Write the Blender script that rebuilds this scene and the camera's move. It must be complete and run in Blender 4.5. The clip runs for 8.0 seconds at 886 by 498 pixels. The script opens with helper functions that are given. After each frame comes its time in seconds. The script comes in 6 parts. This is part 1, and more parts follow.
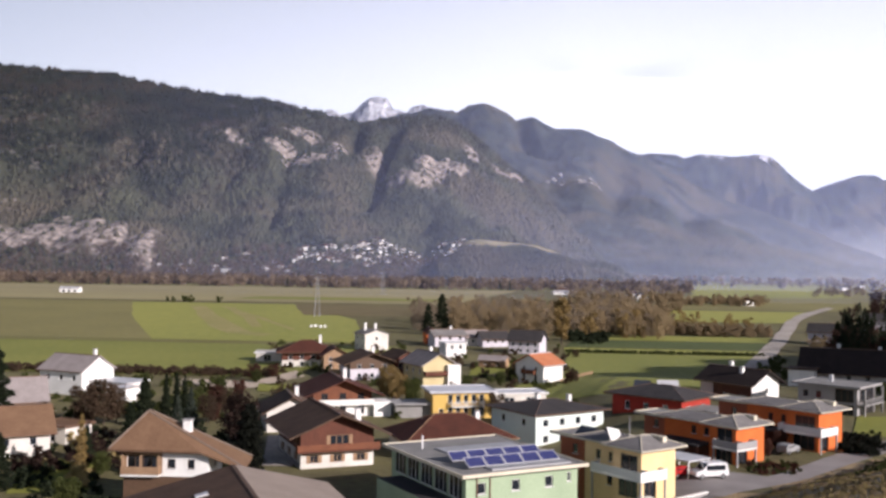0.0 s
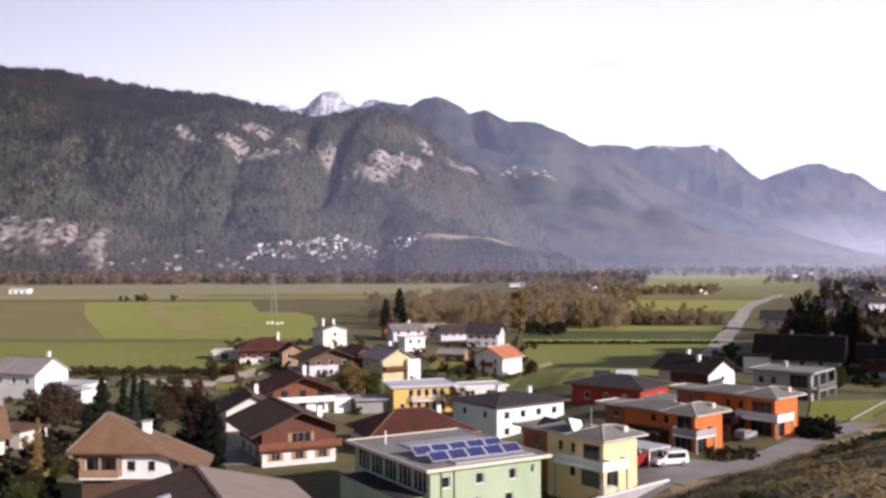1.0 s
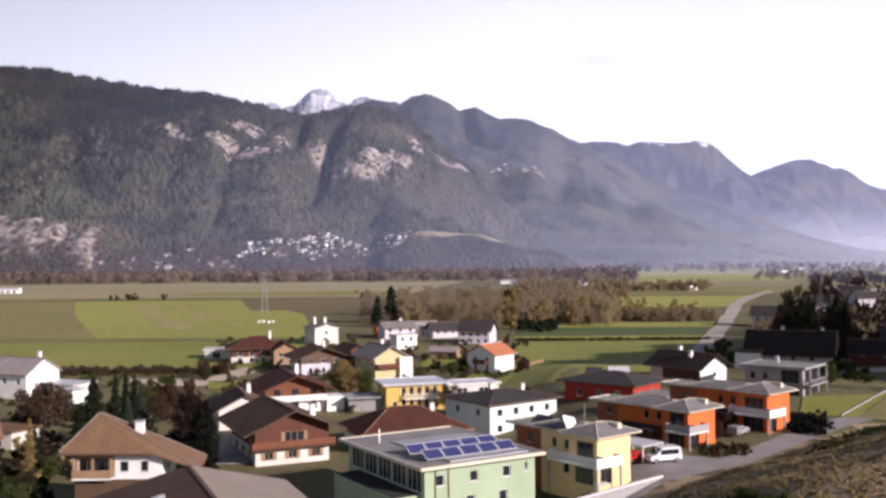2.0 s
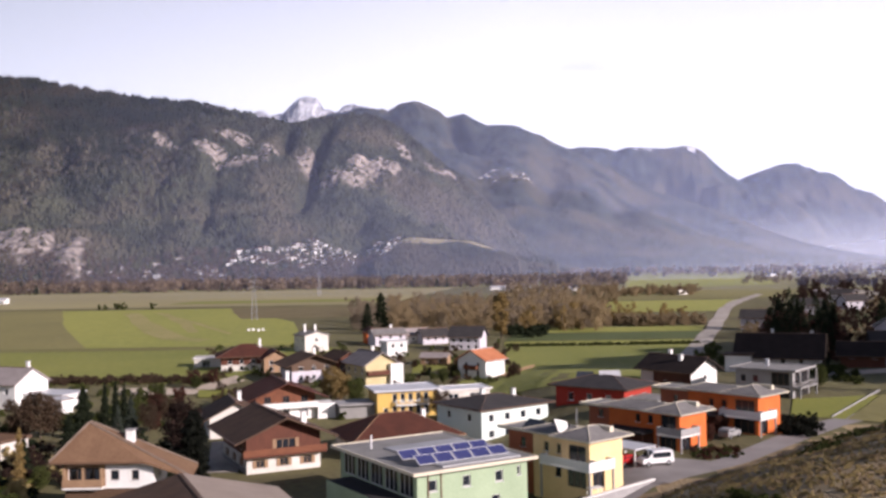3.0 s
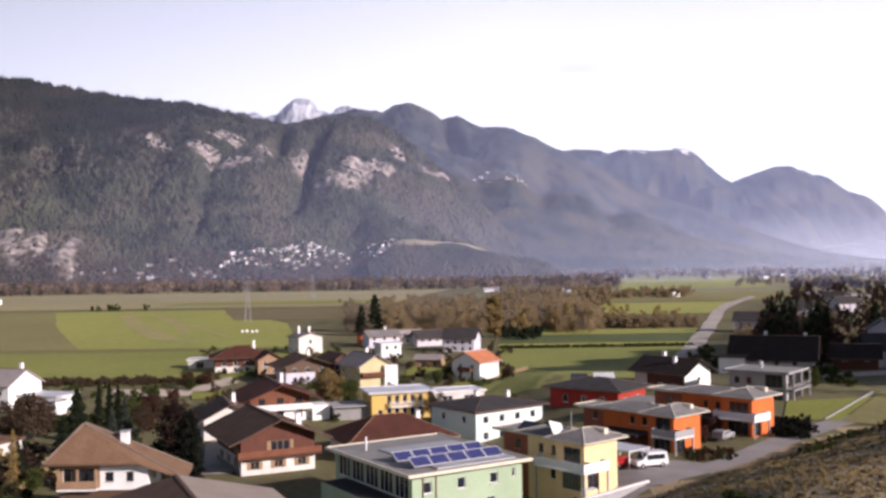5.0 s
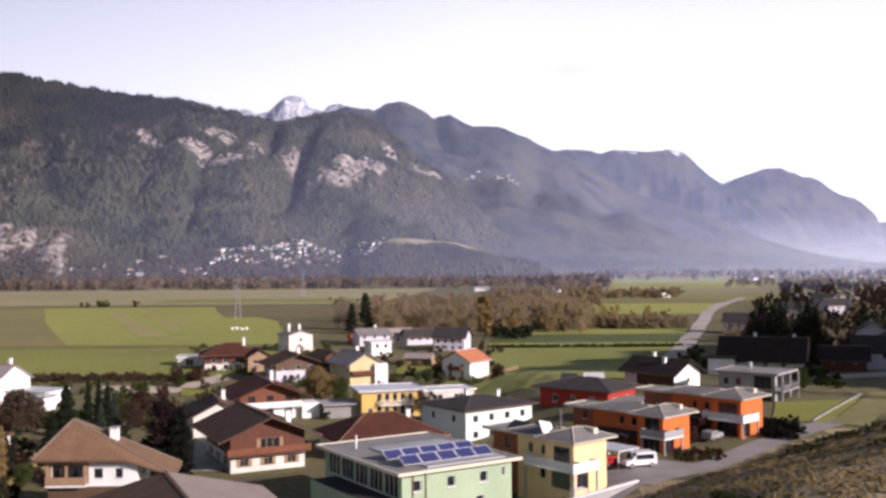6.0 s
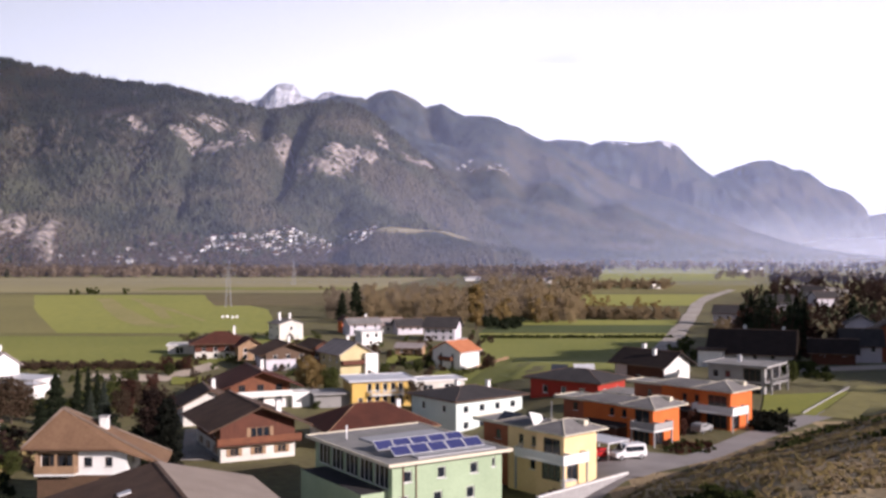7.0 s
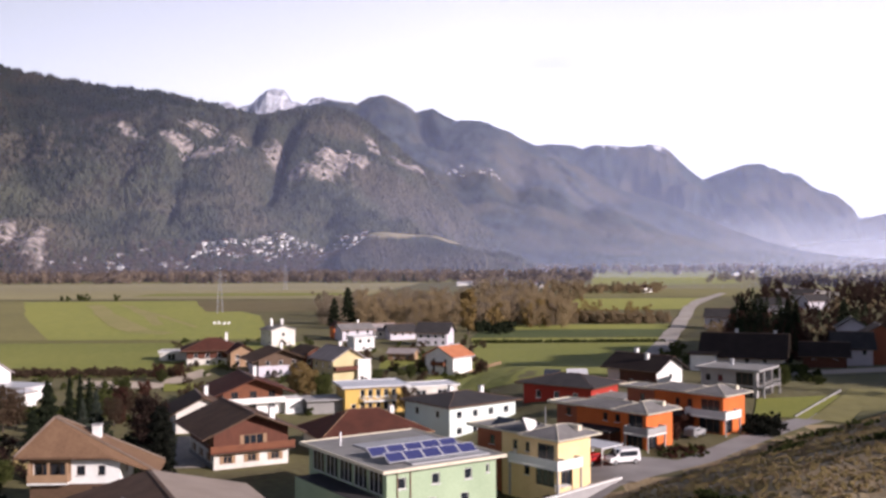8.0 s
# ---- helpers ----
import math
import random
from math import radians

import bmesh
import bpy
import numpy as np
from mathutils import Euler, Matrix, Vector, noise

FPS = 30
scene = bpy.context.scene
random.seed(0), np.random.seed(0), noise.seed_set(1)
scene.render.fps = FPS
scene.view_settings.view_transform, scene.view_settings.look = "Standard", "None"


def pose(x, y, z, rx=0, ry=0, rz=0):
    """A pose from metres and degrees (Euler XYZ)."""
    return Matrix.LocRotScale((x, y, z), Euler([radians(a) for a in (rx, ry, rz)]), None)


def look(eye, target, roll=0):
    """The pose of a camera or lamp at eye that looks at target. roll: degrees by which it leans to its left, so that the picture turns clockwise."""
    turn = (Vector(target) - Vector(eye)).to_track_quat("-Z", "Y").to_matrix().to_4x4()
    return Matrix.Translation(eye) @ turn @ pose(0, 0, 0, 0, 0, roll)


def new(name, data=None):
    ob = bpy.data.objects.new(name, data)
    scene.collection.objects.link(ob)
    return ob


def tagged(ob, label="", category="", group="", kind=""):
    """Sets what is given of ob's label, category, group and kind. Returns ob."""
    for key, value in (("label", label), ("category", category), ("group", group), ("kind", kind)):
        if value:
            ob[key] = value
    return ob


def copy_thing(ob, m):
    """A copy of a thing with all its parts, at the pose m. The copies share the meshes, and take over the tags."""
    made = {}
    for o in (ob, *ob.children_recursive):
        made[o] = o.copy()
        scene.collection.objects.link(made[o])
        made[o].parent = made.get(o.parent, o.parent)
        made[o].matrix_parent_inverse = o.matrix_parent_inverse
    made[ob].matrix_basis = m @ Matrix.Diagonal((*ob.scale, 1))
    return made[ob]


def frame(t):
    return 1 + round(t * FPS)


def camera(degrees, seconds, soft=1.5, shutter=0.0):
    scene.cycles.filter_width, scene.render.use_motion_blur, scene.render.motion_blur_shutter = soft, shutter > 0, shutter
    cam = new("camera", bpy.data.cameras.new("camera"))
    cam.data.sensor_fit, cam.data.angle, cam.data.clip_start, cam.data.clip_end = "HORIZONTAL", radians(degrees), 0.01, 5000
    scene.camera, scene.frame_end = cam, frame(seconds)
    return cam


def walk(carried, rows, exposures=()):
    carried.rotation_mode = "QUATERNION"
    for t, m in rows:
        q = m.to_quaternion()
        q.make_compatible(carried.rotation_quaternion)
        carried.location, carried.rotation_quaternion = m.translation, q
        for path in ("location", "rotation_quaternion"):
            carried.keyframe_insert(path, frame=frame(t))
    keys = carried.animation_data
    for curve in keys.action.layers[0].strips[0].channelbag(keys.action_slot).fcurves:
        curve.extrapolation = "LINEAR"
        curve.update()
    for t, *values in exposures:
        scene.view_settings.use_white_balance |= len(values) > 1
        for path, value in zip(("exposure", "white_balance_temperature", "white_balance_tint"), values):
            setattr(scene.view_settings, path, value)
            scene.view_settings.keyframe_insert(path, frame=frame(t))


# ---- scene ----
cam = camera(48.0, 8.0, soft=2.9)
PATH = [
    (0.0, pose(1.45, -0.01, 31.81, 90.709, -0.744, 5.156)),
    (0.5, pose(0.97, 0.03, 32.00, 89.361, -0.721, 3.094)),
    (1.0, pose(0.90, 0.09, 31.89, 90.364, 0.254, 2.601)),
    (1.5, pose(0.75, 0.11, 32.02, 90.098, 0.362, 2.341)),
    (3.0, pose(0.45, 0.14, 31.77, 90.586, 1.049, 1.436)),
    (3.5, pose(0.36, 0.14, 31.69, 90.659, 0.937, 1.173)),
    (4.0, pose(0.34, 0.03, 31.88, 90.786, 1.251, 1.191)),
    (4.5, pose(0.30, 0.02, 31.82, 90.720, 1.090, 1.229)),
    (6.0, pose(0.16, -0.16, 31.79, 90.613, 0.460, 0.533)),
    (6.5, pose(0.08, -0.07, 31.79, 90.034, 0.135, 0.218)),
    (7.0, pose(-0.00, -0.00, 32.00, 90.000, -0.000, -0.000)),
    (7.5, pose(-0.14, -0.13, 32.09, 90.597, 0.401, -0.241)),
    (8.0, pose(-0.20, -0.10, 32.18, 90.266, 0.279, -0.493)),
]
walk(cam, PATH, exposures=[(0.0, 0.40, 5900, 18), (0.8, 0.46, 5980, 23), (8.0, 0.46, 5980, 23)])

# ---- daylight ----
SUN_DIR = Vector((0.80, -0.51, 0.35)).normalized()
world = bpy.data.worlds.new("world")
scene.world = world
world.use_nodes = True
wn, wl = world.node_tree.nodes, world.node_tree.links
bg = wn["Background"]
sky = wn.new("ShaderNodeTexSky")
sky.sky_type = "NISHITA"
sky.sun_disc = False
sky.sun_elevation = math.asin(SUN_DIR.z)
sky.sun_rotation = math.atan2(SUN_DIR.x, SUN_DIR.y)
sky.air_density, sky.dust_density, sky.ozone_density = 1.0, 2.0, 2.0
# thin high cloud, thickest over the far valley
wc = wn.new("ShaderNodeTexCoord")
wm = wn.new("ShaderNodeMapping")
wm.inputs["Scale"].default_value = (1.2, 1.6, 7.0)
wm.inputs["Rotation"].default_value = (0, radians(12), 0)
wnoise = wn.new("ShaderNodeTexNoise")
wnoise.inputs["Scale"].default_value = 2.2
wnoise.inputs["Detail"].default_value = 7
wramp = wn.new("ShaderNodeValToRGB")
wramp.color_ramp.elements[0].position = 0.05
wramp.color_ramp.elements[1].position = 0.34
wmix = wn.new("ShaderNodeMix")
wmix.data_type = "RGBA"
wmix.inputs[7].default_value = (23.0, 22.8, 22.6, 1)
wl.new(wc.outputs["Generated"], wm.inputs["Vector"])
wl.new(wm.outputs["Vector"], wnoise.inputs["Vector"])
wl.new(wnoise.outputs["Fac"], wramp.inputs["Fac"])
wsep, wlow, wmul = wn.new("ShaderNodeSeparateXYZ"), wn.new("ShaderNodeMapRange"), wn.new("ShaderNodeMath")
wl.new(wc.outputs["Generated"], wsep.inputs[0])
wl.new(wsep.outputs["Z"], wlow.inputs["Value"])
wlow.inputs["From Min"].default_value, wlow.inputs["From Max"].default_value = 0.16, 0.48
wlow.inputs["To Min"].default_value, wlow.inputs["To Max"].default_value = 1.0, 0.0
wmul.operation = "MULTIPLY"
wside, wmul2 = wn.new("ShaderNodeMapRange"), wn.new("ShaderNodeMath")
wl.new(wsep.outputs["X"], wside.inputs["Value"])
wside.inputs["From Min"].default_value, wside.inputs["From Max"].default_value = -0.75, 0.05
wside.inputs["To Min"].default_value, wside.inputs["To Max"].default_value = 0.30, 1.0
wmul2.operation = "MULTIPLY"
wl.new(wramp.outputs["Color"], wmul.inputs[0])
wl.new(wlow.outputs["Result"], wmul.inputs[1])
wl.new(wmul.outputs[0], wmul2.inputs[0])
wl.new(wside.outputs["Result"], wmul2.inputs[1])
wl.new(wmul2.outputs[0], wmix.inputs["Factor"])
wl.new(sky.outputs["Color"], wmix.inputs[6])
wl.new(wmix.outputs[2], bg.inputs["Color"])
bg.inputs["Strength"].default_value = 0.041
sun_data = bpy.data.lights.new("sun", "SUN")
sun_data.energy, sun_data.angle, sun_data.color = 5.0, radians(0.6), (1.0, 0.885, 0.75)
sun = new("sun", sun_data)
sun.matrix_world = look(SUN_DIR * 200 + Vector((0, 100, 0)), (0, 100, 0))


# ---- materials ----
def mat(name, a, b=None, scale=1.0, rough=0.85, bump=0.15, metal=0.0, fine=12.0, spec=0.3, stretch=(1, 1, 1)):
    """Two colours mixed by large stains and fine grain, with relief; scale is in features per metre."""
    m = bpy.data.materials.new(name)
    m.use_nodes = True
    n, l = m.node_tree.nodes, m.node_tree.links
    p = n["Principled BSDF"]
    b = b or tuple(c * 0.72 for c in a)
    co = n.new("ShaderNodeTexCoord")
    mp = n.new("ShaderNodeMapping")
    mp.inputs["Scale"].default_value = stretch
    n1, n2 = n.new("ShaderNodeTexNoise"), n.new("ShaderNodeTexNoise")
    n1.inputs["Scale"].default_value, n1.inputs["Detail"].default_value = scale, 6
    n2.inputs["Scale"].default_value, n2.inputs["Detail"].default_value = scale * fine, 3
    l.new(co.outputs["Object"], mp.inputs["Vector"])
    l.new(mp.outputs["Vector"], n1.inputs["Vector"])
    l.new(mp.outputs["Vector"], n2.inputs["Vector"])
    ad = n.new("ShaderNodeMath")
    ad.operation = "MULTIPLY_ADD"
    ad.inputs[1].default_value = 0.45
    l.new(n2.outputs["Fac"], ad.inputs[0])
    sc = n.new("ShaderNodeMath")
    sc.operation = "MULTIPLY"
    sc.inputs[1].default_value = 0.6
    l.new(n1.outputs["Fac"], sc.inputs[0])
    l.new(sc.outputs[0], ad.inputs[2])
    rp = n.new("ShaderNodeValToRGB")
    rp.color_ramp.elements[0].position, rp.color_ramp.elements[1].position = 0.38, 0.68
    rp.color_ramp.elements[0].color, rp.color_ramp.elements[1].color = (*b, 1), (*a, 1)
    l.new(ad.outputs[0], rp.inputs["Fac"])
    l.new(rp.outputs["Color"], p.inputs["Base Color"])
    p.inputs["Roughness"].default_value, p.inputs["Metallic"].default_value = rough, metal
    p.inputs["Specular IOR Level"].default_value = spec
    if bump:
        bp = n.new("ShaderNodeBump")
        bp.inputs["Strength"].default_value, bp.inputs["Distance"].default_value = bump, 0.6 / (scale * fine)
        l.new(n2.outputs["Fac"], bp.inputs["Height"])
        l.new(bp.outputs["Normal"], p.inputs["Normal"])
    return m


def roof_mat(name, a, b, row=0.34, rough=0.75):
    """Tiles: courses as relief, colour varied tile by tile."""
    m = mat(name, a, b, 0.5, rough, 0.0, fine=7, spec=0.12)
    n, l = m.node_tree.nodes, m.node_tree.links
    p = n["Principled BSDF"]
    co = n.new("ShaderNodeTexCoord")
    w = n.new("ShaderNodeTexWave")
    w.wave_type, w.bands_direction, w.wave_profile = "BANDS", "Z", "SAW"
    w.inputs["Scale"].default_value, w.inputs["Distortion"].default_value = 0.314 / (row * 0.5), 0.4
    l.new(co.outputs["Object"], w.inputs["Vector"])
    bp = n.new("ShaderNodeBump")
    bp.inputs["Strength"].default_value, bp.inputs["Distance"].default_value = 0.5, 0.05
    l.new(w.outputs["Fac"], bp.inputs["Height"])
    l.new(bp.outputs["Normal"], p.inputs["Normal"])
    return m


M = {}
M["white"] = mat("white_render", (0.80, 0.79, 0.77), (0.66, 0.65, 0.63), 0.35, 0.9, 0.08)
M["offwhite"] = mat("offwhite_render", (0.66, 0.63, 0.58), (0.50, 0.47, 0.43), 0.35, 0.9, 0.1)
# pale lilac; on some white houses it puts shade into the walls
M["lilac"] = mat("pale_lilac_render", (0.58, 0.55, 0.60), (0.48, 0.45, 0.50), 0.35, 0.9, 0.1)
M["mint"] = mat("pale_mint_render", (0.66, 0.74, 0.70), (0.57, 0.64, 0.61), 0.3, 0.9, 0.08)
M["green"] = mat("green_render", (0.37, 0.46, 0.31), (0.29, 0.37, 0.245), 0.3, 0.9, 0.08)
M["yellow"] = mat("yellow_render", (0.80, 0.61, 0.33), (0.70, 0.51, 0.26), 0.3, 0.9, 0.08)
M["ochre"] = mat("ochre_render", (0.62, 0.42, 0.12), (0.52, 0.34, 0.10), 0.3, 0.9, 0.08)
M["paleyellow"] = mat("pale_yellow_render", (0.55, 0.47, 0.27), (0.46, 0.38, 0.21), 0.3, 0.9, 0.08)
M["orange"] = mat("orange_render", (0.64, 0.165, 0.04), (0.52, 0.125, 0.03), 0.3, 0.9, 0.08)
M["red"] = mat("red_render", (0.38, 0.042, 0.025), (0.28, 0.03, 0.02), 0.3, 0.9, 0.08)
M["rust"] = mat("rust_red_render", (0.36, 0.12, 0.06), (0.28, 0.09, 0.05), 0.3, 0.9, 0.08)
M["cream"] = mat("cream_metal_edge", (0.66, 0.60, 0.47), (0.55, 0.50, 0.39), 0.6, 0.6, 0.05)
M["pink"] = mat("pink_render", (0.64, 0.50, 0.47), (0.54, 0.42, 0.40), 0.3, 0.9, 0.08)
M["wood"] = mat("dark_larch_boards", (0.13, 0.044, 0.025), (0.072, 0.027, 0.017), 0.8, 0.75, 0.3, fine=9, stretch=(5, 5, 0.6))
M["rail"] = mat("red_brown_boards", (0.19, 0.07, 0.034), (0.125, 0.046, 0.024), 0.8, 0.75, 0.2, fine=9)
M["paint_wood"] = mat("tan_wood", (0.34, 0.22, 0.13), (0.24, 0.15, 0.09), 0.8, 0.75, 0.2, fine=9)
M["concrete"] = mat("concrete", (0.36, 0.35, 0.345), (0.27, 0.26, 0.26), 0.4, 0.9, 0.15)
M["gravel_roof"] = mat("grey_roofing", (0.27, 0.26, 0.25), (0.19, 0.185, 0.18), 0.5, 0.9, 0.3, fine=25)
M["sheet"] = mat("zinc_sheet", (0.44, 0.44, 0.45), (0.34, 0.34, 0.35), 0.6, 0.45, 0.05, metal=0.4)
M["light_sheet"] = mat("pale_metal_sheet", (0.66, 0.66, 0.68), (0.55, 0.55, 0.57), 0.6, 0.4, 0.05, metal=0.3)
M["copper"] = mat("brown_metal", (0.22, 0.13, 0.09), (0.15, 0.09, 0.06), 0.6, 0.5, 0.05, metal=0.4)
M["glass"] = mat("window_glass", (0.022, 0.026, 0.034), (0.014, 0.017, 0.022), 0.6, 0.08, 0.0, spec=0.6)
M["frame"] = mat("window_frame_white", (0.74, 0.73, 0.71), (0.64, 0.63, 0.61), 2.0, 0.6, 0.0)
M["dark_frame"] = mat("window_frame_brown", (0.12, 0.07, 0.045), (0.08, 0.05, 0.03), 2.0, 0.6, 0.0)
M["panel"] = mat("collector_glass", (0.055, 0.06, 0.17), (0.035, 0.04, 0.12), 0.8, 0.18, 0.0, spec=0.6)
M["dark_panel"] = mat("dark_collector", (0.055, 0.06, 0.075), (0.04, 0.045, 0.055), 0.8, 0.25, 0.0, spec=0.6)
M["r_brown"] = roof_mat("brown_tiles", (0.205, 0.125, 0.075), (0.145, 0.085, 0.052))
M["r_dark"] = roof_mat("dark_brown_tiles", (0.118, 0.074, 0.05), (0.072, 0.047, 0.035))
M["r_red"] = roof_mat("dark_red_tiles", (0.10, 0.038, 0.026), (0.062, 0.026, 0.02))
M["r_grey"] = roof_mat("grey_slates", (0.235, 0.222, 0.215), (0.155, 0.146, 0.145))
M["r_black"] = roof_mat("blackened_tiles", (0.042, 0.030, 0.027), (0.024, 0.019, 0.018))
M["r_taupe"] = roof_mat("taupe_tiles", (0.22, 0.17, 0.14), (0.15, 0.115, 0.09))
M["r_char"] = roof_mat("charcoal_tiles", (0.062, 0.056, 0.056), (0.038, 0.036, 0.038))
M["r_orange"] = roof_mat("new_orange_tiles", (0.50, 0.20, 0.10), (0.38, 0.14, 0.07))
M["r_lilac"] = roof_mat("weathered_grey_tiles", (0.33, 0.29, 0.28), (0.24, 0.21, 0.205))
M["asphalt"] = mat("asphalt", (0.31, 0.285, 0.275), (0.22, 0.20, 0.195), 0.25, 0.9, 0.2, fine=30)
M["gravel"] = mat("pale_gravel", (0.50, 0.45, 0.40), (0.27, 0.235, 0.20), 0.07, 0.95, 0.3, fine=20)
M["sand"] = mat("pale_sand", (0.56, 0.47, 0.37), (0.44, 0.36, 0.28), 0.08, 0.95, 0.2, fine=20)
M["grass"] = mat("meadow", (0.255, 0.255, 0.055), (0.165, 0.185, 0.038), 0.012, 0.95, 0.2, fine=40)
M["ground"] = mat("rough_grass", (0.175, 0.160, 0.062), (0.105, 0.090, 0.044), 0.05, 0.95, 0.3, fine=14)
M["lawn"] = mat("lawn", (0.26, 0.26, 0.045), (0.19, 0.20, 0.035), 0.05, 0.95, 0.2, fine=20)
M["field_a"] = mat("bright_meadow", (0.33, 0.32, 0.07), (0.24, 0.255, 0.055), 0.010, 0.95, 0.2, fine=30, stretch=(1, 0.35, 1))
M["field_b"] = mat("olive_field", (0.245, 0.22, 0.078), (0.185, 0.165, 0.06), 0.010, 0.95, 0.2, fine=30)
M["field_c"] = mat("stubble_field", (0.34, 0.30, 0.15), (0.26, 0.225, 0.115), 0.006, 0.95, 0.2, fine=30, stretch=(0.3, 2, 1))
M["furrow"] = mat("rough_field_margin", (0.20, 0.19, 0.062), (0.15, 0.135, 0.045), 0.04, 0.95, 0.3, fine=20)
M["track"] = mat("worn_grass", (0.36, 0.30, 0.125), (0.255, 0.245, 0.075), 0.02, 0.95, 0.2, fine=20)
# tan for a sunlit roof slope, the light put into the colour
M["sunlit_tan"] = mat("sunlit_slope_tan", (0.33, 0.27, 0.225), (0.26, 0.21, 0.175), 0.3, 0.8, 0.2, fine=18)
M["field_d"] = mat("darker_grass", (0.10, 0.125, 0.036), (0.06, 0.08, 0.025), 0.03, 0.95, 0.3, fine=20)
M["soil"] = mat("bare_soil", (0.19, 0.15, 0.07), (0.135, 0.11, 0.05), 0.05, 0.95, 0.3, fine=20)
M["bark"] = mat("bark", (0.10, 0.075, 0.055), (0.06, 0.045, 0.035), 2.0, 0.95, 0.4, stretch=(3, 3, 0.5))
M["hill"] = mat("bank_scrub_soil", (0.47, 0.36, 0.20), (0.25, 0.18, 0.105), 0.09, 0.95, 0.8, fine=22)
M["car_white"] = mat("white_car_paint", (0.75, 0.75, 0.76), (0.7, 0.7, 0.71), 0.3, 0.25, 0.0, spec=0.6)
M["car_red"] = mat("red_car_paint", (0.45, 0.03, 0.03), (0.4, 0.025, 0.025), 0.3, 0.25, 0.0, spec=0.6)
M["rubber"] = mat("rubber", (0.02, 0.02, 0.02), None, 3.0, 0.9, 0.1)
M["steel"] = mat("galvanised_steel", (0.30, 0.30, 0.31), (0.22, 0.22, 0.23), 0.5, 0.6, 0.0, metal=0.5)


def leaf_mat(name, a, b):
    m = bpy.data.materials.new(name)
    m.use_nodes = True
    n, l = m.node_tree.nodes, m.node_tree.links
    p = n["Principled BSDF"]
    g, o = n.new("ShaderNodeNewGeometry"), n.new("ShaderNodeObjectInfo")
    ad = n.new("ShaderNodeMath")
    ad.operation = "MULTIPLY_ADD"
    ad.inputs[1].default_value = 0.6
    m2 = n.new("ShaderNodeMath")
    m2.operation = "MULTIPLY"
    m2.inputs[1].default_value = 0.4
    l.new(o.outputs["Random"], m2.inputs[0])
    l.new(g.outputs["Random Per Island"], ad.inputs[0])
    l.new(m2.outputs[0], ad.inputs[2])
    r = n.new("ShaderNodeValToRGB")
    r.color_ramp.elements[0].color, r.color_ramp.elements[1].color = (*b, 1), (*a, 1)
    l.new(ad.outputs[0], r.inputs["Fac"])
    l.new(r.outputs["Color"], p.inputs["Base Color"])
    p.inputs["Roughness"].default_value = 0.8
    p.inputs["Specular IOR Level"].default_value = 0.15
    tl, mx = n.new("ShaderNodeBsdfTranslucent"), n.new("ShaderNodeMixShader")
    mx.inputs[0].default_value = 0.38
    l.new(r.outputs["Color"], tl.inputs["Color"])
    l.new(p.outputs[0], mx.inputs[1])
    l.new(tl.outputs[0], mx.inputs[2])
    l.new(mx.outputs[0], n["Material Output"].inputs["Surface"])
    return m


L = {
    "dark": leaf_mat("dark_needles", (0.035, 0.045, 0.022), (0.012, 0.017, 0.010)),
    "black": leaf_mat("thuja_needles", (0.016, 0.018, 0.012), (0.006, 0.007, 0.006)),
    "blue": leaf_mat("blue_spruce_needles", (0.085, 0.10, 0.075), (0.035, 0.045, 0.035)),
    "green": leaf_mat("green_leaves", (0.09, 0.10, 0.028), (0.035, 0.045, 0.015)),
    "brown": leaf_mat("autumn_brown_leaves", (0.35, 0.265, 0.15), (0.23, 0.175, 0.11)),
    "gold": leaf_mat("autumn_gold_leaves", (0.35, 0.25, 0.095), (0.215, 0.15, 0.065)),
    "russet": leaf_mat("russet_leaves", (0.115, 0.05, 0.034), (0.045, 0.022, 0.017)),
    "grey": leaf_mat("bare_twigs", (0.32, 0.255, 0.18), (0.21, 0.17, 0.125)),
    "plum": leaf_mat("dark_purple_leaves", (0.058, 0.034, 0.026), (0.022, 0.014, 0.012)),
    "umber": leaf_mat("dark_umber_leaves", (0.105, 0.07, 0.044), (0.045, 0.03, 0.021)),
    "twig": leaf_mat("dark_bare_twigs", (0.17, 0.125, 0.092), (0.10, 0.075, 0.058)),
    "scrub": leaf_mat("dry_scrub", (0.46, 0.37, 0.17), (0.31, 0.24, 0.115)),
    # brown twigs made paler, far haze painted into their colour
    "pale": leaf_mat("haze_paled_twigs", (0.31, 0.235, 0.165), (0.20, 0.15, 0.11)),
}


# ---- mesh helpers ----
def mesh_of(name, bm, material):
    me = bpy.data.meshes.new(name)
    bm.normal_update()
    bm.to_mesh(me)
    bm.free()
    for k in material if isinstance(material, (list, tuple)) else [material]:
        me.materials.append(k)
    return me


def part(name, bm, material, parent, label="", m=None):
    """One mesh object under a thing or under a part; bm may be a ready mesh."""
    me = bm if isinstance(bm, bpy.types.Mesh) else mesh_of(name, bm, material)
    ob = new(name, me)
    ob.parent = parent
    if m is not None:
        ob.matrix_basis = m
    return tagged(ob, label)


def box(bm, x0, x1, y0, y1, z0, z1, m=None):
    v = [bm.verts.new((m @ Vector((x, y, z))) if m else (x, y, z)) for z in (z0, z1) for x, y in ((x0, y0), (x1, y0), (x1, y1), (x0, y1))]
    for f in ((3, 2, 1, 0), (4, 5, 6, 7), (0, 1, 5, 4), (1, 2, 6, 5), (2, 3, 7, 6), (3, 0, 4, 7)):
        bm.faces.new([v[i] for i in f])
    return v


def boxes(*rows):
    bm = bmesh.new()
    for r in rows:
        box(bm, *r)
    return bm


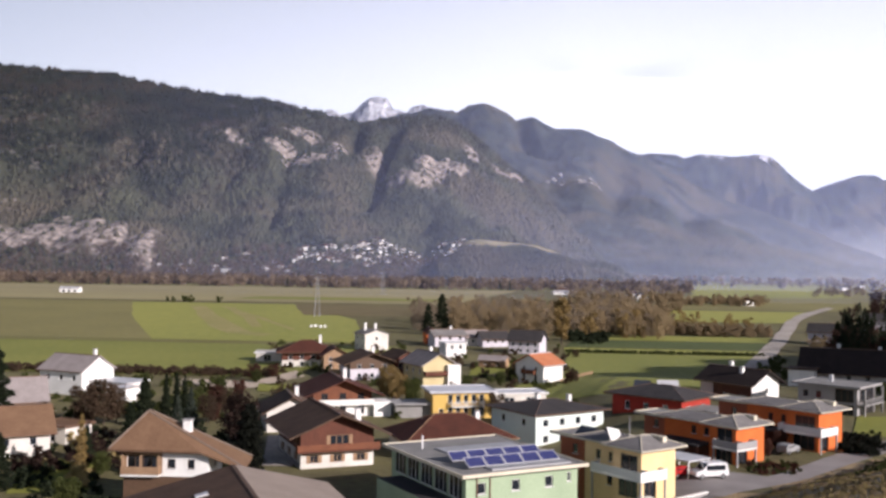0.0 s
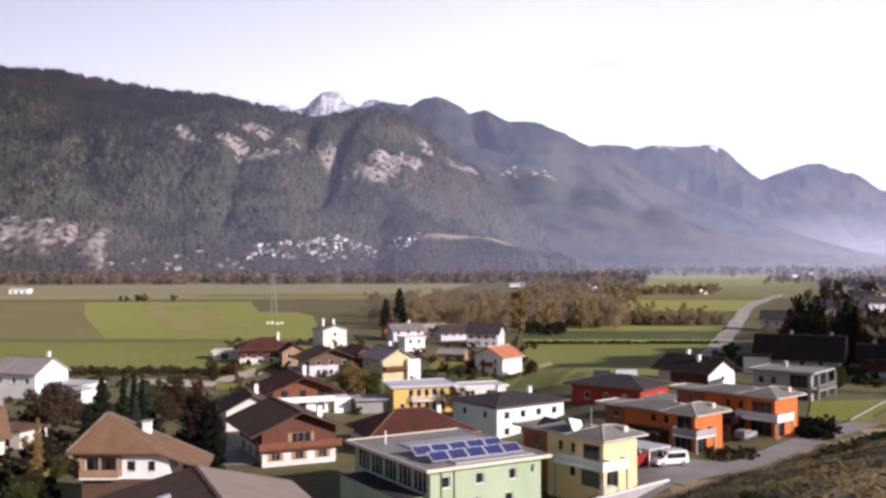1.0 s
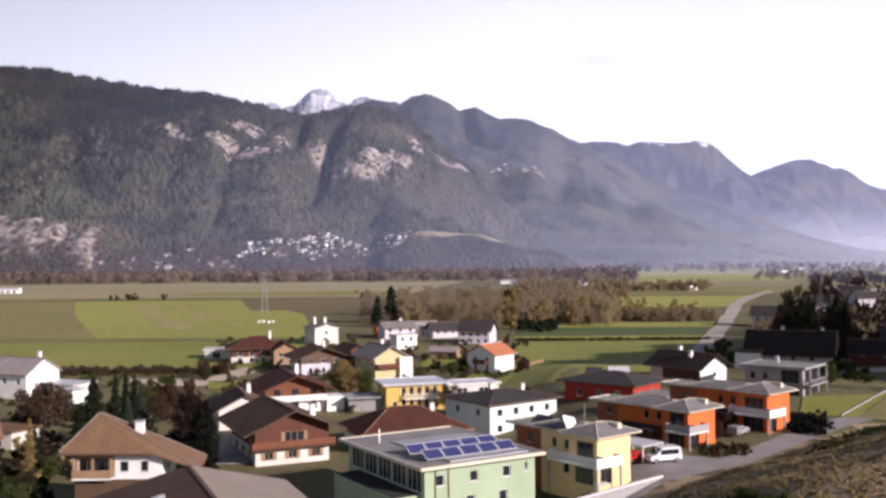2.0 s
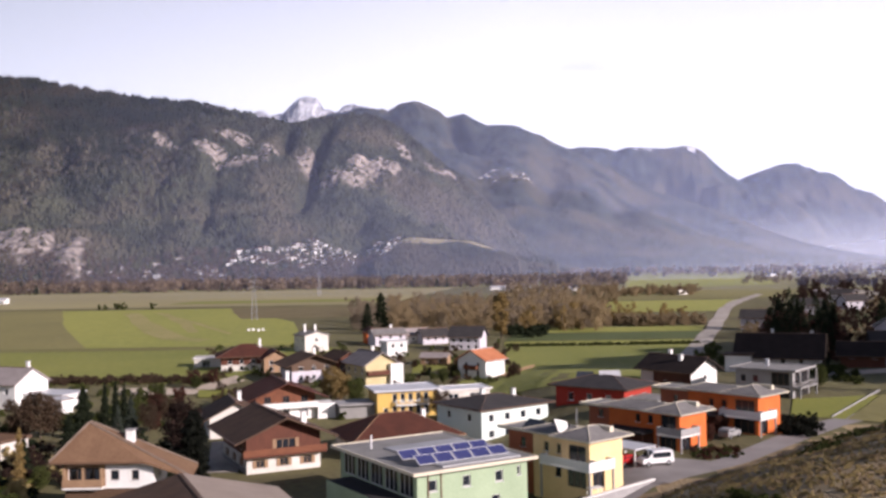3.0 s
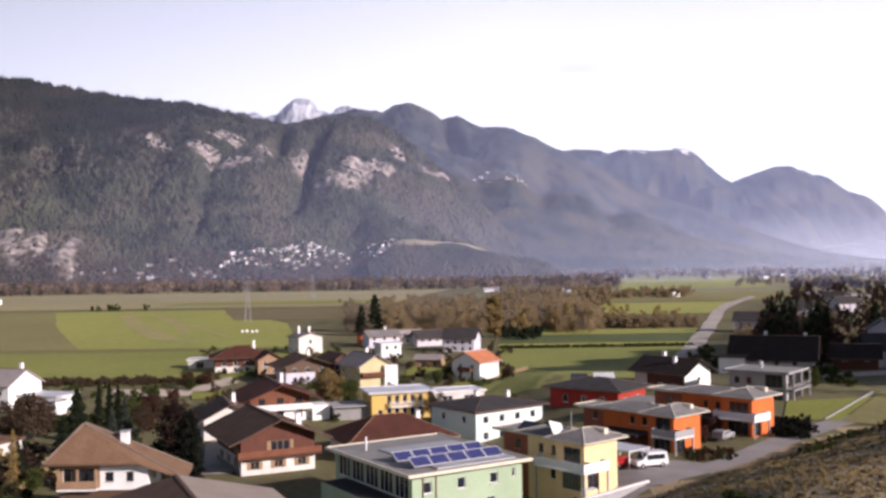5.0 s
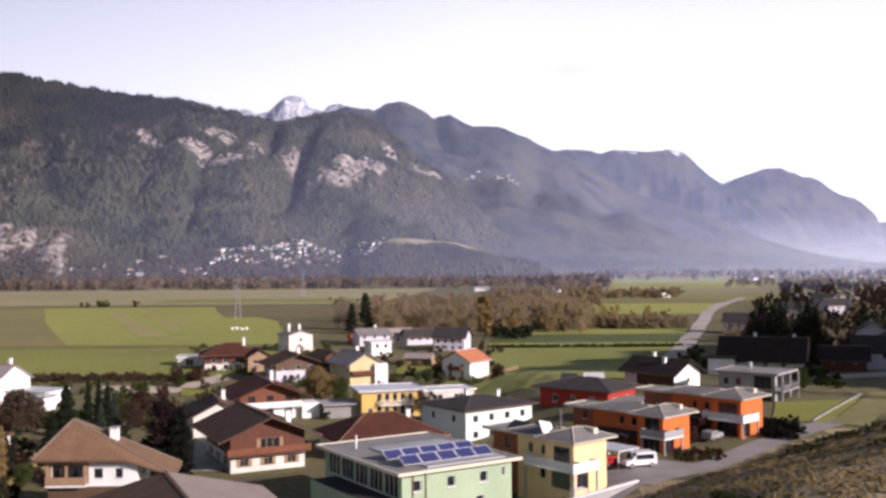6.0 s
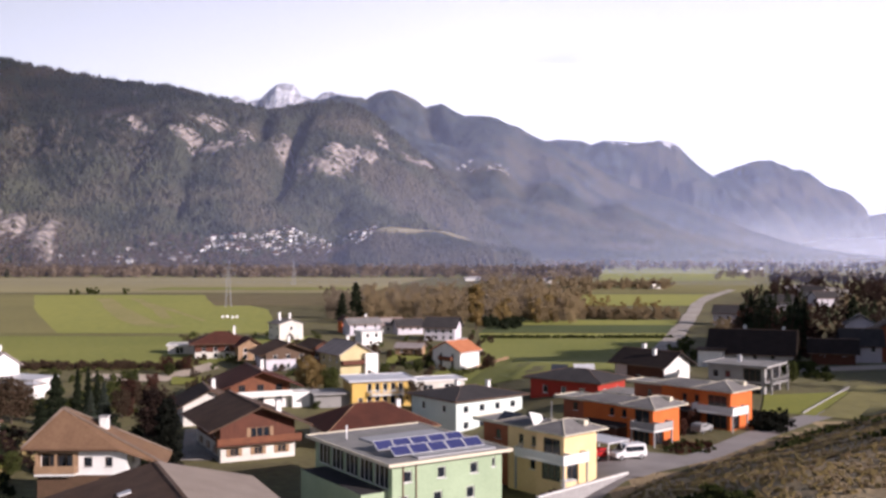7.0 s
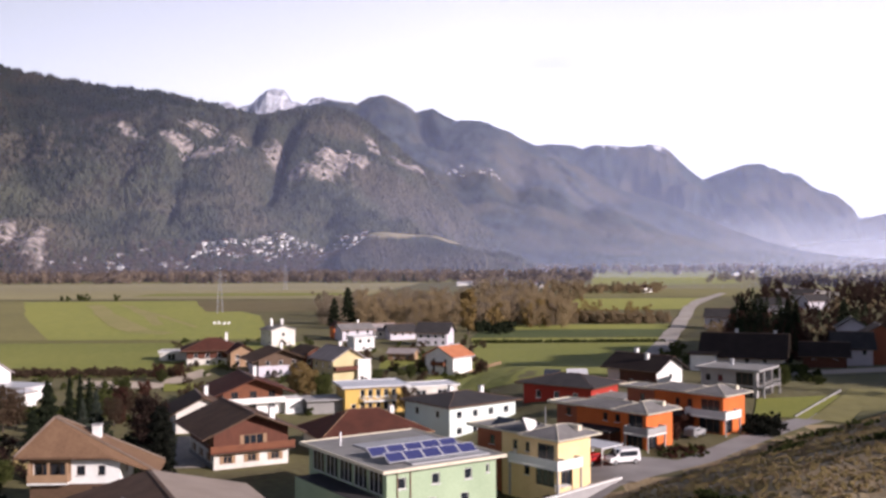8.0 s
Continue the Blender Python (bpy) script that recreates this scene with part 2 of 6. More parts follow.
def tube(bm, a, b, r0, r1, n=6):
    a, b = Vector(a), Vector(b)
    q = (b - a).to_track_quat("Z", "Y")
    rings = []
    for p, r in ((a, r0), (b, r1)):
        rings.append([bm.verts.new(p + q @ Vector((r * math.cos(6.2832 * i / n), r * math.sin(6.2832 * i / n), 0))) for i in range(n)])
    for i in range(n):
        bm.faces.new((rings[0][i], rings[0][(i + 1) % n], rings[1][(i + 1) % n], rings[1][i]))
    bm.faces.new(rings[1])
    bm.faces.new(rings[0][::-1])


def data_mesh(name, verts, faces, material):
    me = bpy.data.meshes.new(name)
    me.from_pydata([tuple(v) for v in verts], [], [tuple(int(i) for i in f) for f in faces])
    me.materials.append(material)
    me.update()
    return me


def ease(a, b, v):
    k = min(1.0, max(0.0, (v - a) / (b - a)))
    return k * k * (3 - 2 * k)


# ---- ground: a valley floor, a raised terrace beside the lane, a bank that climbs to the viewpoint ----
def bank_run(x, y):
    return 0.72 * (x - 40) - 0.695 * (y - 140) - 4.5


def ground_z(x, y):
    z = 4.6 * ease(2, 24, x) * (1 - ease(225, 300, y))
    # an unseen spur of hillside, added beyond the farmhouses to keep the low sun off them
    u, v = 0.84 * x - 0.54 * y, 0.54 * x + 0.84 * y
    if 214 < v < 420 and -20 < u < 170:
        z += 54 * math.exp(-((u - 74) / 27) ** 2) * ease(214, 236, v) * (1 - ease(350, 420, v))
    s = bank_run(x, y)
    if s > 0 and y < 260:
        b = min(0.34 * s, 11 + 0.17 * (s - 32)) if s > 32 else 0.34 * s
        z += b * ease(0, 6, s) + 0.5 * noise.noise((x * 0.11, y * 0.11, 0)) * ease(2, 10, s)
    return z


def spread(lo, hi, mid0, mid1, fine, grow):
    c = list(np.arange(mid0, mid1 + 0.1, fine))
    step = fine
    while c[-1] < hi:
        step *= grow
        c.append(c[-1] + step)
    step = fine
    while c[0] > lo:
        step *= grow
        c.insert(0, c[0] - step)
    return c


gx, gy = spread(-4500, 4500, -110, 130, 3.0, 1.18), spread(-300, 4950, 20, 300, 3.0, 1.14)
gv = [(x, y, ground_z(x, y)) for y in gy for x in gx]
gn = len(gx)
gf = [(j * gn + i, j * gn + i + 1, (j + 1) * gn + i + 1, (j + 1) * gn + i) for j in range(len(gy) - 1) for i in range(gn - 1)]
ground_mesh = data_mesh("ground", gv, gf, M["ground"])
ground_mesh.materials.append(M["hill"])
for f in ground_mesh.polygons:
    f.use_smooth = True
    c = f.center
    if bank_run(c.x, c.y) + 2.5 * noise.noise((c.x * 0.15, c.y * 0.15, 3)) > -2.0 and c.y < 158 - 0.9 * max(0, c.x - 62):
        f.material_index = 1
tagged(new("ground", ground_mesh), "valley floor of rough autumn grass with a scrubby bank", "ground", kind="structure")


def draped(name, pts, material, label, category, lift=0.12, steps=24):
    """A flat strip or field between two edges of equal length, laid on the ground."""
    left, right = pts
    vs, fs = [], []

    def along(e, k):
        u = k * (len(e) - 1)
        i = min(int(u), len(e) - 2)
        return Vector(e[i]).lerp(Vector(e[i + 1]), u - i)
    for i in range(steps + 1):
        a, b = along(left, i / steps), along(right, i / steps)
        for j in range(9):
            p = a.lerp(b, j / 8)
            w = 0.004 * p.y * noise.noise((p.x * 0.02, p.y * 0.02, len(name))) * (j in (0, 8))
            vs.append((p.x + w, p.y, ground_z(p.x, p.y) + lift))
    for i in range(steps):
        for j in range(8):
            k = i * 9 + j
            fs.append((k, k + 1, k + 10, k + 9))
    return tagged(new(name, data_mesh(name, vs, fs, material)), label, category, kind="structure")


# ---- houses ----
FACES = {"f": ((-0.5, -0.5), (1, 0), (0, -1)), "r": ((0.5, -0.5), (0, 1), (1, 0)), "b": ((0.5, 0.5), (-1, 0), (0, 1)), "l": ((-0.5, 0.5), (0, -1), (-1, 0))}
WINDOWS = {}


def window(parent, m, w, h, frame_mat, shutters=None):
    key = (round(w, 2), round(h, 2), frame_mat)
    if key not in WINDOWS:
        t = 0.09
        n = 1 if w < 1.3 else max(2, round(w / 1.1))
        bm = bmesh.new()
        rings = []
        for y in (0.1, 0.17):
            for a, z0, z1 in ((w / 2, 0, h), (w / 2 - t, t, h - t)):
                rings.append([bm.verts.new(q) for q in ((-a, y, z0), (a, y, z0), (a, y, z1), (-a, y, z1))])
        for i in range(4):
            j = (i + 1) % 4
            for p, q in ((0, 1), (1, 3), (3, 2), (2, 0)):
                bm.faces.new((rings[p][i], rings[p][j], rings[q][j], rings[q][i]))
        bmesh.ops.recalc_face_normals(bm, faces=bm.faces[:])
        bar = mesh_of("glazing_bar", boxes((-t / 2, t / 2, 0.102, 0.168, t, h - t)), M[frame_mat])
        WINDOWS[key] = (mesh_of("window_frame", bm, M[frame_mat]), mesh_of("pane", boxes((-w / 2 + 0.05, w / 2 - 0.05, 0.13, 0.15, 0.05, h - 0.05)), M["glass"]),
                        mesh_of("window_sill", boxes((-w / 2 - 0.1, w / 2 + 0.1, -0.12, 0.16, -0.07, -0.005)), M["light_sheet"]), bar, n)
    fr, pane, sill, bar, n = WINDOWS[key]
    wn_ = part("window", fr, None, parent, m=m)
    part("pane", pane, None, wn_)
    for i in range(1, n):
        part("glazing_bar", bar, None, wn_, m=pose(-w / 2 + w * i / n, 0, 0))
    if h < 2.0:
        part("window_sill", sill, None, wn_)
    if shutters:
        for s in (-1, 1):
            part("shutter", boxes((s * (w / 2 + 0.28) - 0.26, s * (w / 2 + 0.28) + 0.26, -0.06, -0.01, 0, h)), M[shutters], wn_)


def walls(parent, name, w, d, z0, z1, material, ops, gable=None, rise=0.0, m=None):
    bm = bmesh.new()

    def quad(p, u, n, a, b, c, e, k0=0.0, k1=0.0):
        bm.faces.new([bm.verts.new((p[0] + u[0] * s - n[0] * k, p[1] + u[1] * s - n[1] * k, z)) for s, z, k in ((a, c, k0), (b, c, k0), (b, e, k1), (a, e, k1))])
    for key, (o, u, n) in FACES.items():
        W = w if key in "fb" else d
        p = (o[0] * w, o[1] * d)
        mine = [(s + W / 2 - a / 2, s + W / 2 + a / 2, z, z + hh) for fc, s, z, a, hh in ops if fc == key and z >= z0 and z + hh <= z1 + 0.01]
        us = sorted({0.0, W, *[v for r in mine for v in r[:2]]})
        zs = sorted({z0, z1, *[v for r in mine for v in r[2:]]})
        for i in range(len(us) - 1):
            for j in range(len(zs) - 1):
                cu, cz = (us[i] + us[i + 1]) / 2, (zs[j] + zs[j + 1]) / 2
                if not any(r[0] < cu < r[1] and r[2] < cz < r[3] for r in mine):
                    quad(p, u, n, us[i], us[i + 1], zs[j], zs[j + 1])
        for a, b, c, e in mine:
            q = 0.2
            for s0, s1, za, zb in ((a, b, c, c), (b, a, e, e)):
                vs = [(s0, za, 0), (s1, za, 0), (s1, zb, q), (s0, zb, q)]
                bm.faces.new([bm.verts.new((p[0] + u[0] * s - n[0] * k, p[1] + u[1] * s - n[1] * k, z)) for s, z, k in vs])
            for s, za, zb in ((a, e, c), (b, c, e)):
                vs = [(s, za, 0), (s, zb, 0), (s, zb, q), (s, za, q)]
                bm.faces.new([bm.verts.new((p[0] + u[0] * t - n[0] * k, p[1] + u[1] * t - n[1] * k, z)) for t, z, k in vs])
        if gable and key in gable:
            bm.faces.new([bm.verts.new((p[0] + u[0] * s, p[1] + u[1] * s, z)) for s, z in ((0, z1), (W, z1), (W / 2, z1 + rise))])
    return part(name, bm, material, parent, m=m)


def roof_of(parent, kind, w, d, h, rise, ridge, over, material, trim, m=None):
    t = 0.26
    bm = bmesh.new()
    tr = bmesh.new()
    if kind == "gable":
        hw, hl = (d / 2, w / 2) if ridge == "x" else (w / 2, d / 2)
        k = rise / hw
        prof = [(-hw - over, h - k * over), (0, h + rise), (hw + over, h - k * over)]
        prof = [(a, z + t) for a, z in prof] + [(a, z + 0.02) for a, z in prof[::-1]]
        ends = []
        for s in (-hl - over, hl + over):
            ends.append([bm.verts.new((s, a, z) if ridge == "x" else (-a, s, z)) for a, z in prof])
        for i in range(6):
            bm.faces.new((ends[0][i], ends[0][(i + 1) % 6], ends[1][(i + 1) % 6], ends[1][i]))
        bm.faces.new((ends[0][5], ends[0][4], ends[0][1], ends[0][0]))
        bm.faces.new((ends[0][4], ends[0][3], ends[0][2], ends[0][1]))
        bm.faces.new((ends[1][0], ends[1][1], ends[1][4], ends[1][5]))
        bm.faces.new((ends[1][1], ends[1][2], ends[1][3], ends[1][4]))
        L2 = hl + over
        rows = [(-L2, L2, -0.16, 0.16, h + rise + t - 0.05, h + rise + t + 0.07)]
        for s in (-1, 1):
            e = s * (hw + over)
            rows.append((-L2, L2, min(e, e + s * 0.16), max(e, e + s * 0.16), h - k * over + 0.06, h - k * over + 0.22))
        for a0, a1, b0, b1, c0, c1 in rows:
            box(tr, *((a0, a1, b0, b1) if ridge == "x" else (b0, b1, a0, a1)), c0, c1)
    elif kind == "hip":
        W, D = w / 2 + over, d / 2 + over
        rl = max(0.0, W - D) if W > D else 0.0
        rd = max(0.0, D - W) if D > W else 0.0
        lo = [bm.verts.new((sx * W, sy * D, h)) for sx, sy in ((-1, -1), (1, -1), (1, 1), (-1, 1))]
        up = [bm.verts.new((sx * W, sy * D, h + t)) for sx, sy in ((-1, -1), (1, -1), (1, 1), (-1, 1))]
        a, b = bm.verts.new((-rl, -rd, h + rise)), bm.verts.new((rl + 0.01, rd, h + rise))
        bm.faces.new(lo[::-1])
        for i in range(4):
            bm.faces.new((lo[i], lo[(i + 1) % 4], up[(i + 1) % 4], up[i]))
        if rl >= rd:
            for f in ((up[0], up[1], b, a), (up[1], up[2], b), (up[2], up[3], a, b), (up[3], up[0], a)):
                bm.faces.new(f)
        else:
            for f in ((up[0], up[1], a), (up[1], up[2], b, a), (up[2], up[3], b), (up[3], up[0], a, b)):
                bm.faces.new(f)
        for r in ((-W - 0.14, W + 0.14, -D - 0.14, -D, h + 0.06, h + 0.2), (-W - 0.14, W + 0.14, D, D + 0.14, h + 0.06, h + 0.2), (-W - 0.14, -W, -D, D, h + 0.06, h + 0.2), (W, W + 0.14, -D, D, h + 0.06, h + 0.2)):
            box(tr, *r)
        for p, q in ((up[0], a), (up[3], a if rl >= rd else b), (up[1], b if rl >= rd else a), (up[2], b)):
            tube(tr, p.co, q.co, 0.065, 0.065, 5)
        if rl + rd > 0.2:
            tube(tr, a.co, b.co, 0.07, 0.07, 5)
    else:
        W, D = w / 2 + over, d / 2 + over
        box(bm, -W, W, -D, D, h + 0.01, h + 0.3)
        for r in ((-W - 0.06, W + 0.06, -D - 0.06, -D + 0.12, h + 0.05, h + 0.42), (-W - 0.06, W + 0.06, D - 0.12, D + 0.06, h + 0.05, h + 0.42), (-W - 0.06, -W + 0.12, -D + 0.12, D - 0.12, h + 0.05, h + 0.42), (W - 0.12, W + 0.06, -D + 0.12, D - 0.12, h + 0.05, h + 0.42)):
            box(tr, *r)
    r = part("roof", bm, M[material], parent, m=m)
    part("fascia" if kind == "flat" else "gutter", tr, M[trim], r)
    return r


def chimney(parent, x, y, z0, z1, s=0.7, material="white"):
    c = part("chimney", boxes((x - s / 2, x + s / 2, y - s / 2, y + s / 2, z0, z1)), M[material], parent)
    part("cap", boxes((x - s * 0.62, x + s * 0.62, y - s * 0.62, y + s * 0.62, z1, z1 + 0.14)), M["concrete"], c)


def balcony(parent, face, w, d, u0, u1, z, depth, rail="wood", slab="concrete", solid=True):
    o, u, n = FACES[face]
    m = Matrix(((u[0], n[0], 0, o[0] * w), (u[1], n[1], 0, o[1] * d), (0, 0, 1, 0), (0, 0, 0, 1)))
    W = w if face in "fb" else d
    a, b = u0 + W / 2, u1 + W / 2
    bm = bmesh.new()
    box(bm, a, b, 0.02, depth, z - 0.2, z, m)
    bal = part("balcony", bm, M[slab], parent)
    rows = [(a, b, depth - 0.08, depth), (a, a + 0.08, 0.02, depth - 0.08), (b - 0.08, b, 0.02, depth - 0.08)]
    for x0, x1, y0, y1 in rows:
        bm = bmesh.new()
        if solid:
            box(bm, x0, x1, y0, y1, z + 0.06, z + 1.0, m)
        else:
            box(bm, x0, x1, y0, y1, z + 0.92, z + 1.0, m)
            part("railing", bm, M[rail], bal)
            length = max(x1 - x0, y1 - y0)
            for i in range(int(length / 0.25) + 1):
                k = i * 0.25
                bm = bmesh.new()
                if x1 - x0 > y1 - y0:
                    box(bm, min(x0 + k, x1 - 0.05), min(x0 + k, x1 - 0.05) + 0.05, y0 + 0.01, y1 - 0.01, z, z + 0.92, m)
                else:
                    box(bm, x0 + 0.01, x1 - 0.01, min(y0 + k, y1 - 0.05), min(y0 + k, y1 - 0.05) + 0.05, z, z + 0.92, m)
                part("baluster", bm, M[rail], bal)
            continue
        part("railing", bm, M[rail], bal)


def row(face, n, span, z, w=1.1, h=1.3, at=0.0):
    return [(face, at + (0 if n == 1 else -span / 2 + span * i / (n - 1)), z, w, h) for i in range(n)]


def house(name, label, x, y, rot, w, d, h, roof="gable", rise=2.5, wall="white", tiles="r_dark", ridge="x", over=0.8, wins=(), lower=None, low_wall="white", frames="frame", trim="copper", chimneys=(), base=None, shutters=None, gable_wins=(), category="house"):
    root = new(name)
    root.empty_display_size = 0.5
    gz = ground_z(x, y) if base is None else base
    root.matrix_basis = pose(x, y, gz, 0, 0, rot)
    tagged(root, label, category)
    wins = list(wins)
    gab = {"x": "rl", "y": "fb"}[ridge] if roof == "gable" else None
    if lower:
        walls(root, "ground_floor_wall", w - 0.04, d - 0.04, -3.2, lower, M[low_wall], wins)
        walls(root, "wall", w, d, lower, h, M[wall], wins, gab, rise)
    else:
        walls(root, "wall", w, d, -3.2, h, M[wall], wins, gab, rise)
    for face, u, z, a, b in wins + list(gable_wins):
        o, ud, n = FACES[face]
        up = u + (w if face in "fb" else d) / 2
        off = 0.0 if (face, u, z, a, b) in wins else 0.14
        m = Matrix(((ud[0], -n[0], 0, o[0] * w + ud[0] * up + n[0] * off), (ud[1], -n[1], 0, o[1] * d + ud[1] * up + n[1] * off), (0, 0, 1, z), (0, 0, 0, 1)))
        window(root, m, a, b, frames, shutters)
    if roof != "none":
        roof_of(root, roof, w, d, h, rise, ridge, over, tiles, trim)
    for cx, cy, z0, z1 in chimneys:
        chimney(root, cx, cy, z0, z1)
    return root


# ---- mountains ----
def mountain_mat(name, a, b, c, scale):
    m = mat(name, a, b, scale, 0.95, 1.0, fine=9, spec=0.05)
    n, l = m.node_tree.nodes, m.node_tree.links
    p = n["Principled BSDF"]
    old = p.inputs["Base Color"].links[0].from_socket
    nz = n.new("ShaderNodeTexNoise")
    nz.inputs["Scale"].default_value, nz.inputs["Detail"].default_value = scale * 0.45, 6
    co = n.new("ShaderNodeTexCoord")
    l.new(co.outputs["Object"], nz.inputs["Vector"])
    rp = n.new("ShaderNodeValToRGB")
    rp.color_ramp.elements[0].position, rp.color_ramp.elements[1].position = 0.47, 0.60
    l.new(nz.outputs["Fac"], rp.inputs["Fac"])
    mx = n.new("ShaderNodeMix")
    mx.data_type = "RGBA"
    mx.inputs[7].default_value = (*c, 1)
    l.new(rp.outputs["Color"], mx.inputs["Factor"])
    l.new(old, mx.inputs[6])
    l.new(mx.outputs[2], p.inputs["Base Color"])
    return m


M["forest"] = mountain_mat("mixed_mountain_forest", (0.074, 0.075, 0.047), (0.022, 0.027, 0.022), (0.080, 0.070, 0.050), 0.011)
# bluer than the near forest: distance haze put into the colour
M["far_forest"] = mountain_mat("hazed_distant_forest", (0.062, 0.070, 0.062), (0.010, 0.015, 0.019), (0.080, 0.071, 0.052), 0.012)


def cliffs_in(m):
    """Limestone showing through the forest in upright streaks, where the mountain is marked as bare."""
    n, l = m.node_tree.nodes, m.node_tree.links
    p = n["Principled BSDF"]
    # the spruce value darkens the forest colour for a shaded slope
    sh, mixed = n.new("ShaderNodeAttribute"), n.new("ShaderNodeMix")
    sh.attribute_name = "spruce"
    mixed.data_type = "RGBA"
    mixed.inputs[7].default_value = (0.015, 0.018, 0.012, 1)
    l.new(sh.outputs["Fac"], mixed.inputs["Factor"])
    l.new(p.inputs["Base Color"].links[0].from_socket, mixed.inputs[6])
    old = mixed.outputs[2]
    co, at = n.new("ShaderNodeTexCoord"), n.new("ShaderNodeAttribute")
    at.attribute_name = "bare_rock"
    total = at.outputs["Fac"]
    for scale, size, weight in (((1, 1, 0.30), 0.022, 1.0), ((1, 1, 0.45), 0.085, 0.8)):
        mp, nz, ad = n.new("ShaderNodeMapping"), n.new("ShaderNodeTexNoise"), n.new("ShaderNodeMath")
        mp.inputs["Scale"].default_value = scale
        nz.inputs["Scale"].default_value, nz.inputs["Detail"].default_value = size, 5
        l.new(co.outputs["Object"], mp.inputs["Vector"])
        l.new(mp.outputs["Vector"], nz.inputs["Vector"])
        ad.operation = "MULTIPLY_ADD"
        ad.inputs[1].default_value = weight
        l.new(nz.outputs["Fac"], ad.inputs[0])
        l.new(total, ad.inputs[2])
        total = ad.outputs[0]
    rp = n.new("ShaderNodeMapRange")
    rp.inputs["From Min"].default_value, rp.inputs["From Max"].default_value = 1.02, 1.46
    l.new(total, rp.inputs["Value"])
    tone = n.new("ShaderNodeValToRGB")
    tone.color_ramp.elements[0].position, tone.color_ramp.elements[1].position = 0.36, 0.62
    tone.color_ramp.elements[0].color, tone.color_ramp.elements[1].color = (0.10, 0.088, 0.078, 1), (0.37, 0.315, 0.285, 1)
    l.new(nz.outputs["Fac"], tone.inputs["Fac"])
    mx = n.new("ShaderNodeMix")
    mx.data_type = "RGBA"
    l.new(rp.outputs["Result"], mx.inputs["Factor"])
    l.new(old, mx.inputs[6])
    l.new(tone.outputs["Color"], mx.inputs[7])
    l.new(mx.outputs[2], p.inputs["Base Color"])


# darker copy of the forest colours, painting the slope's shade
M["spruce"] = mountain_mat("shade_dark_forest", (0.026, 0.028, 0.019), (0.008, 0.010, 0.009), (0.032, 0.027, 0.019), 0.014)
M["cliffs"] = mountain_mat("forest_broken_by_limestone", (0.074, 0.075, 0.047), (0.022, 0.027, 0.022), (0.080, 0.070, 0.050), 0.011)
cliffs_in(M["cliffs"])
M["snow"] = mat("snowy_rock", (0.66, 0.66, 0.70), (0.11, 0.11, 0.13), 0.012, 0.9, 0.8, fine=4, stretch=(1, 1, 0.5))
M["alp"] = mat("alpine_meadow", (0.34, 0.29, 0.17), (0.20, 0.175, 0.10), 0.012, 0.95, 0.3)


def crest_at(knots, k):
    u = k * (len(knots) - 1)
    i = min(int(u), len(knots) - 2)
    p0, p1, p2, p3 = (knots[max(0, min(len(knots) - 1, j))] for j in (i - 1, i, i + 1, i + 2))
    f = u - i
    out = []
    for q in range(2):
        a, b, c, e = p0[q], p1[q], p2[q], p3[q]
        out.append(0.5 * (2 * b + (c - a) * f + (2 * a - 5 * b + 4 * c - e) * f * f + (3 * b - 3 * c + e - a) * f ** 3))
    return out


class Ridge:
    """A mountain side from its foot at distance near to its crest at distance far; crest knots are (x, z)."""

    def __init__(self, knots, far, near, power, amp, seed, rocks=(), gullies=(), wave=0.0042):
        self.knots, self.far, self.near, self.power, self.amp = knots, far, near, power, amp
        self.seed, self.rocks, self.gullies, self.wave = seed, rocks, gullies, wave

    def point(self, k, s):
        x, zc = crest_at(self.knots, k)
        zc = max(zc, 6)
        y = self.near + (self.far - self.near) * s
        px = x * y / self.far
        q = Vector((px * self.wave, y * self.wave * 0.45, self.seed))
        r = noise.fractal(q, 0.9, 2.1, 5) + 0.6 * (0.5 - abs(noise.noise(q * 0.7 + Vector((5, 2, 1)))))
        edge = math.sin(math.pi * min(1.0, s)) ** 0.7
        z = zc * s ** self.power + self.amp * r * edge * min(1.0, zc / 180)
        z += 0.012 * zc * noise.fractal(Vector((px * 0.03, y * 0.03, 7)), 0.8, 2.0, 4) * (0.4 + s)
        for k0, s0, k1, s1, wide, deep in self.gullies:
            if min(s0, s1) - 0.12 < s < max(s0, s1) + 0.12:
                kc = k0 + (k1 - k0) * (s - s0) / (s1 - s0)
                z -= deep * math.exp(-((k - kc) / wide) ** 2) * ease(min(s0, s1) - 0.1, min(s0, s1) + 0.08, s) * (1 - ease(max(s0, s1) - 0.06, max(s0, s1) + 0.1, s))
        for k0, s0, rk, rs, hi in self.rocks:
            g = math.exp(-((k - k0) / rk) ** 2 - ((s - s0) / rs) ** 2)
            z += hi * g * (0.4 + noise.noise(Vector((px * 0.02, 3, self.seed))))
        return Vector((px, y, z))

    def rocky(self, k, s, p):
        """How much bare rock breaks through the forest, 0 to 1."""
        best = 0.0
        for k0, s0, rk, rs, hi in self.rocks:
            best = max(best, math.exp(-((k - k0) / rk) ** 2 - ((s - s0) / rs) ** 2))
        return best


def shaded_forest_share(k, s):
    """Share of darkened forest that puts the slope's shade into colour: more of it high up and on the shoulder's near
    end.
    """
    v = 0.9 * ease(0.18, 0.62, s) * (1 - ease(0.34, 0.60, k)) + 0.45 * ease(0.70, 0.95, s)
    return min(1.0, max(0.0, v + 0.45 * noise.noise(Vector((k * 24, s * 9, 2)))))


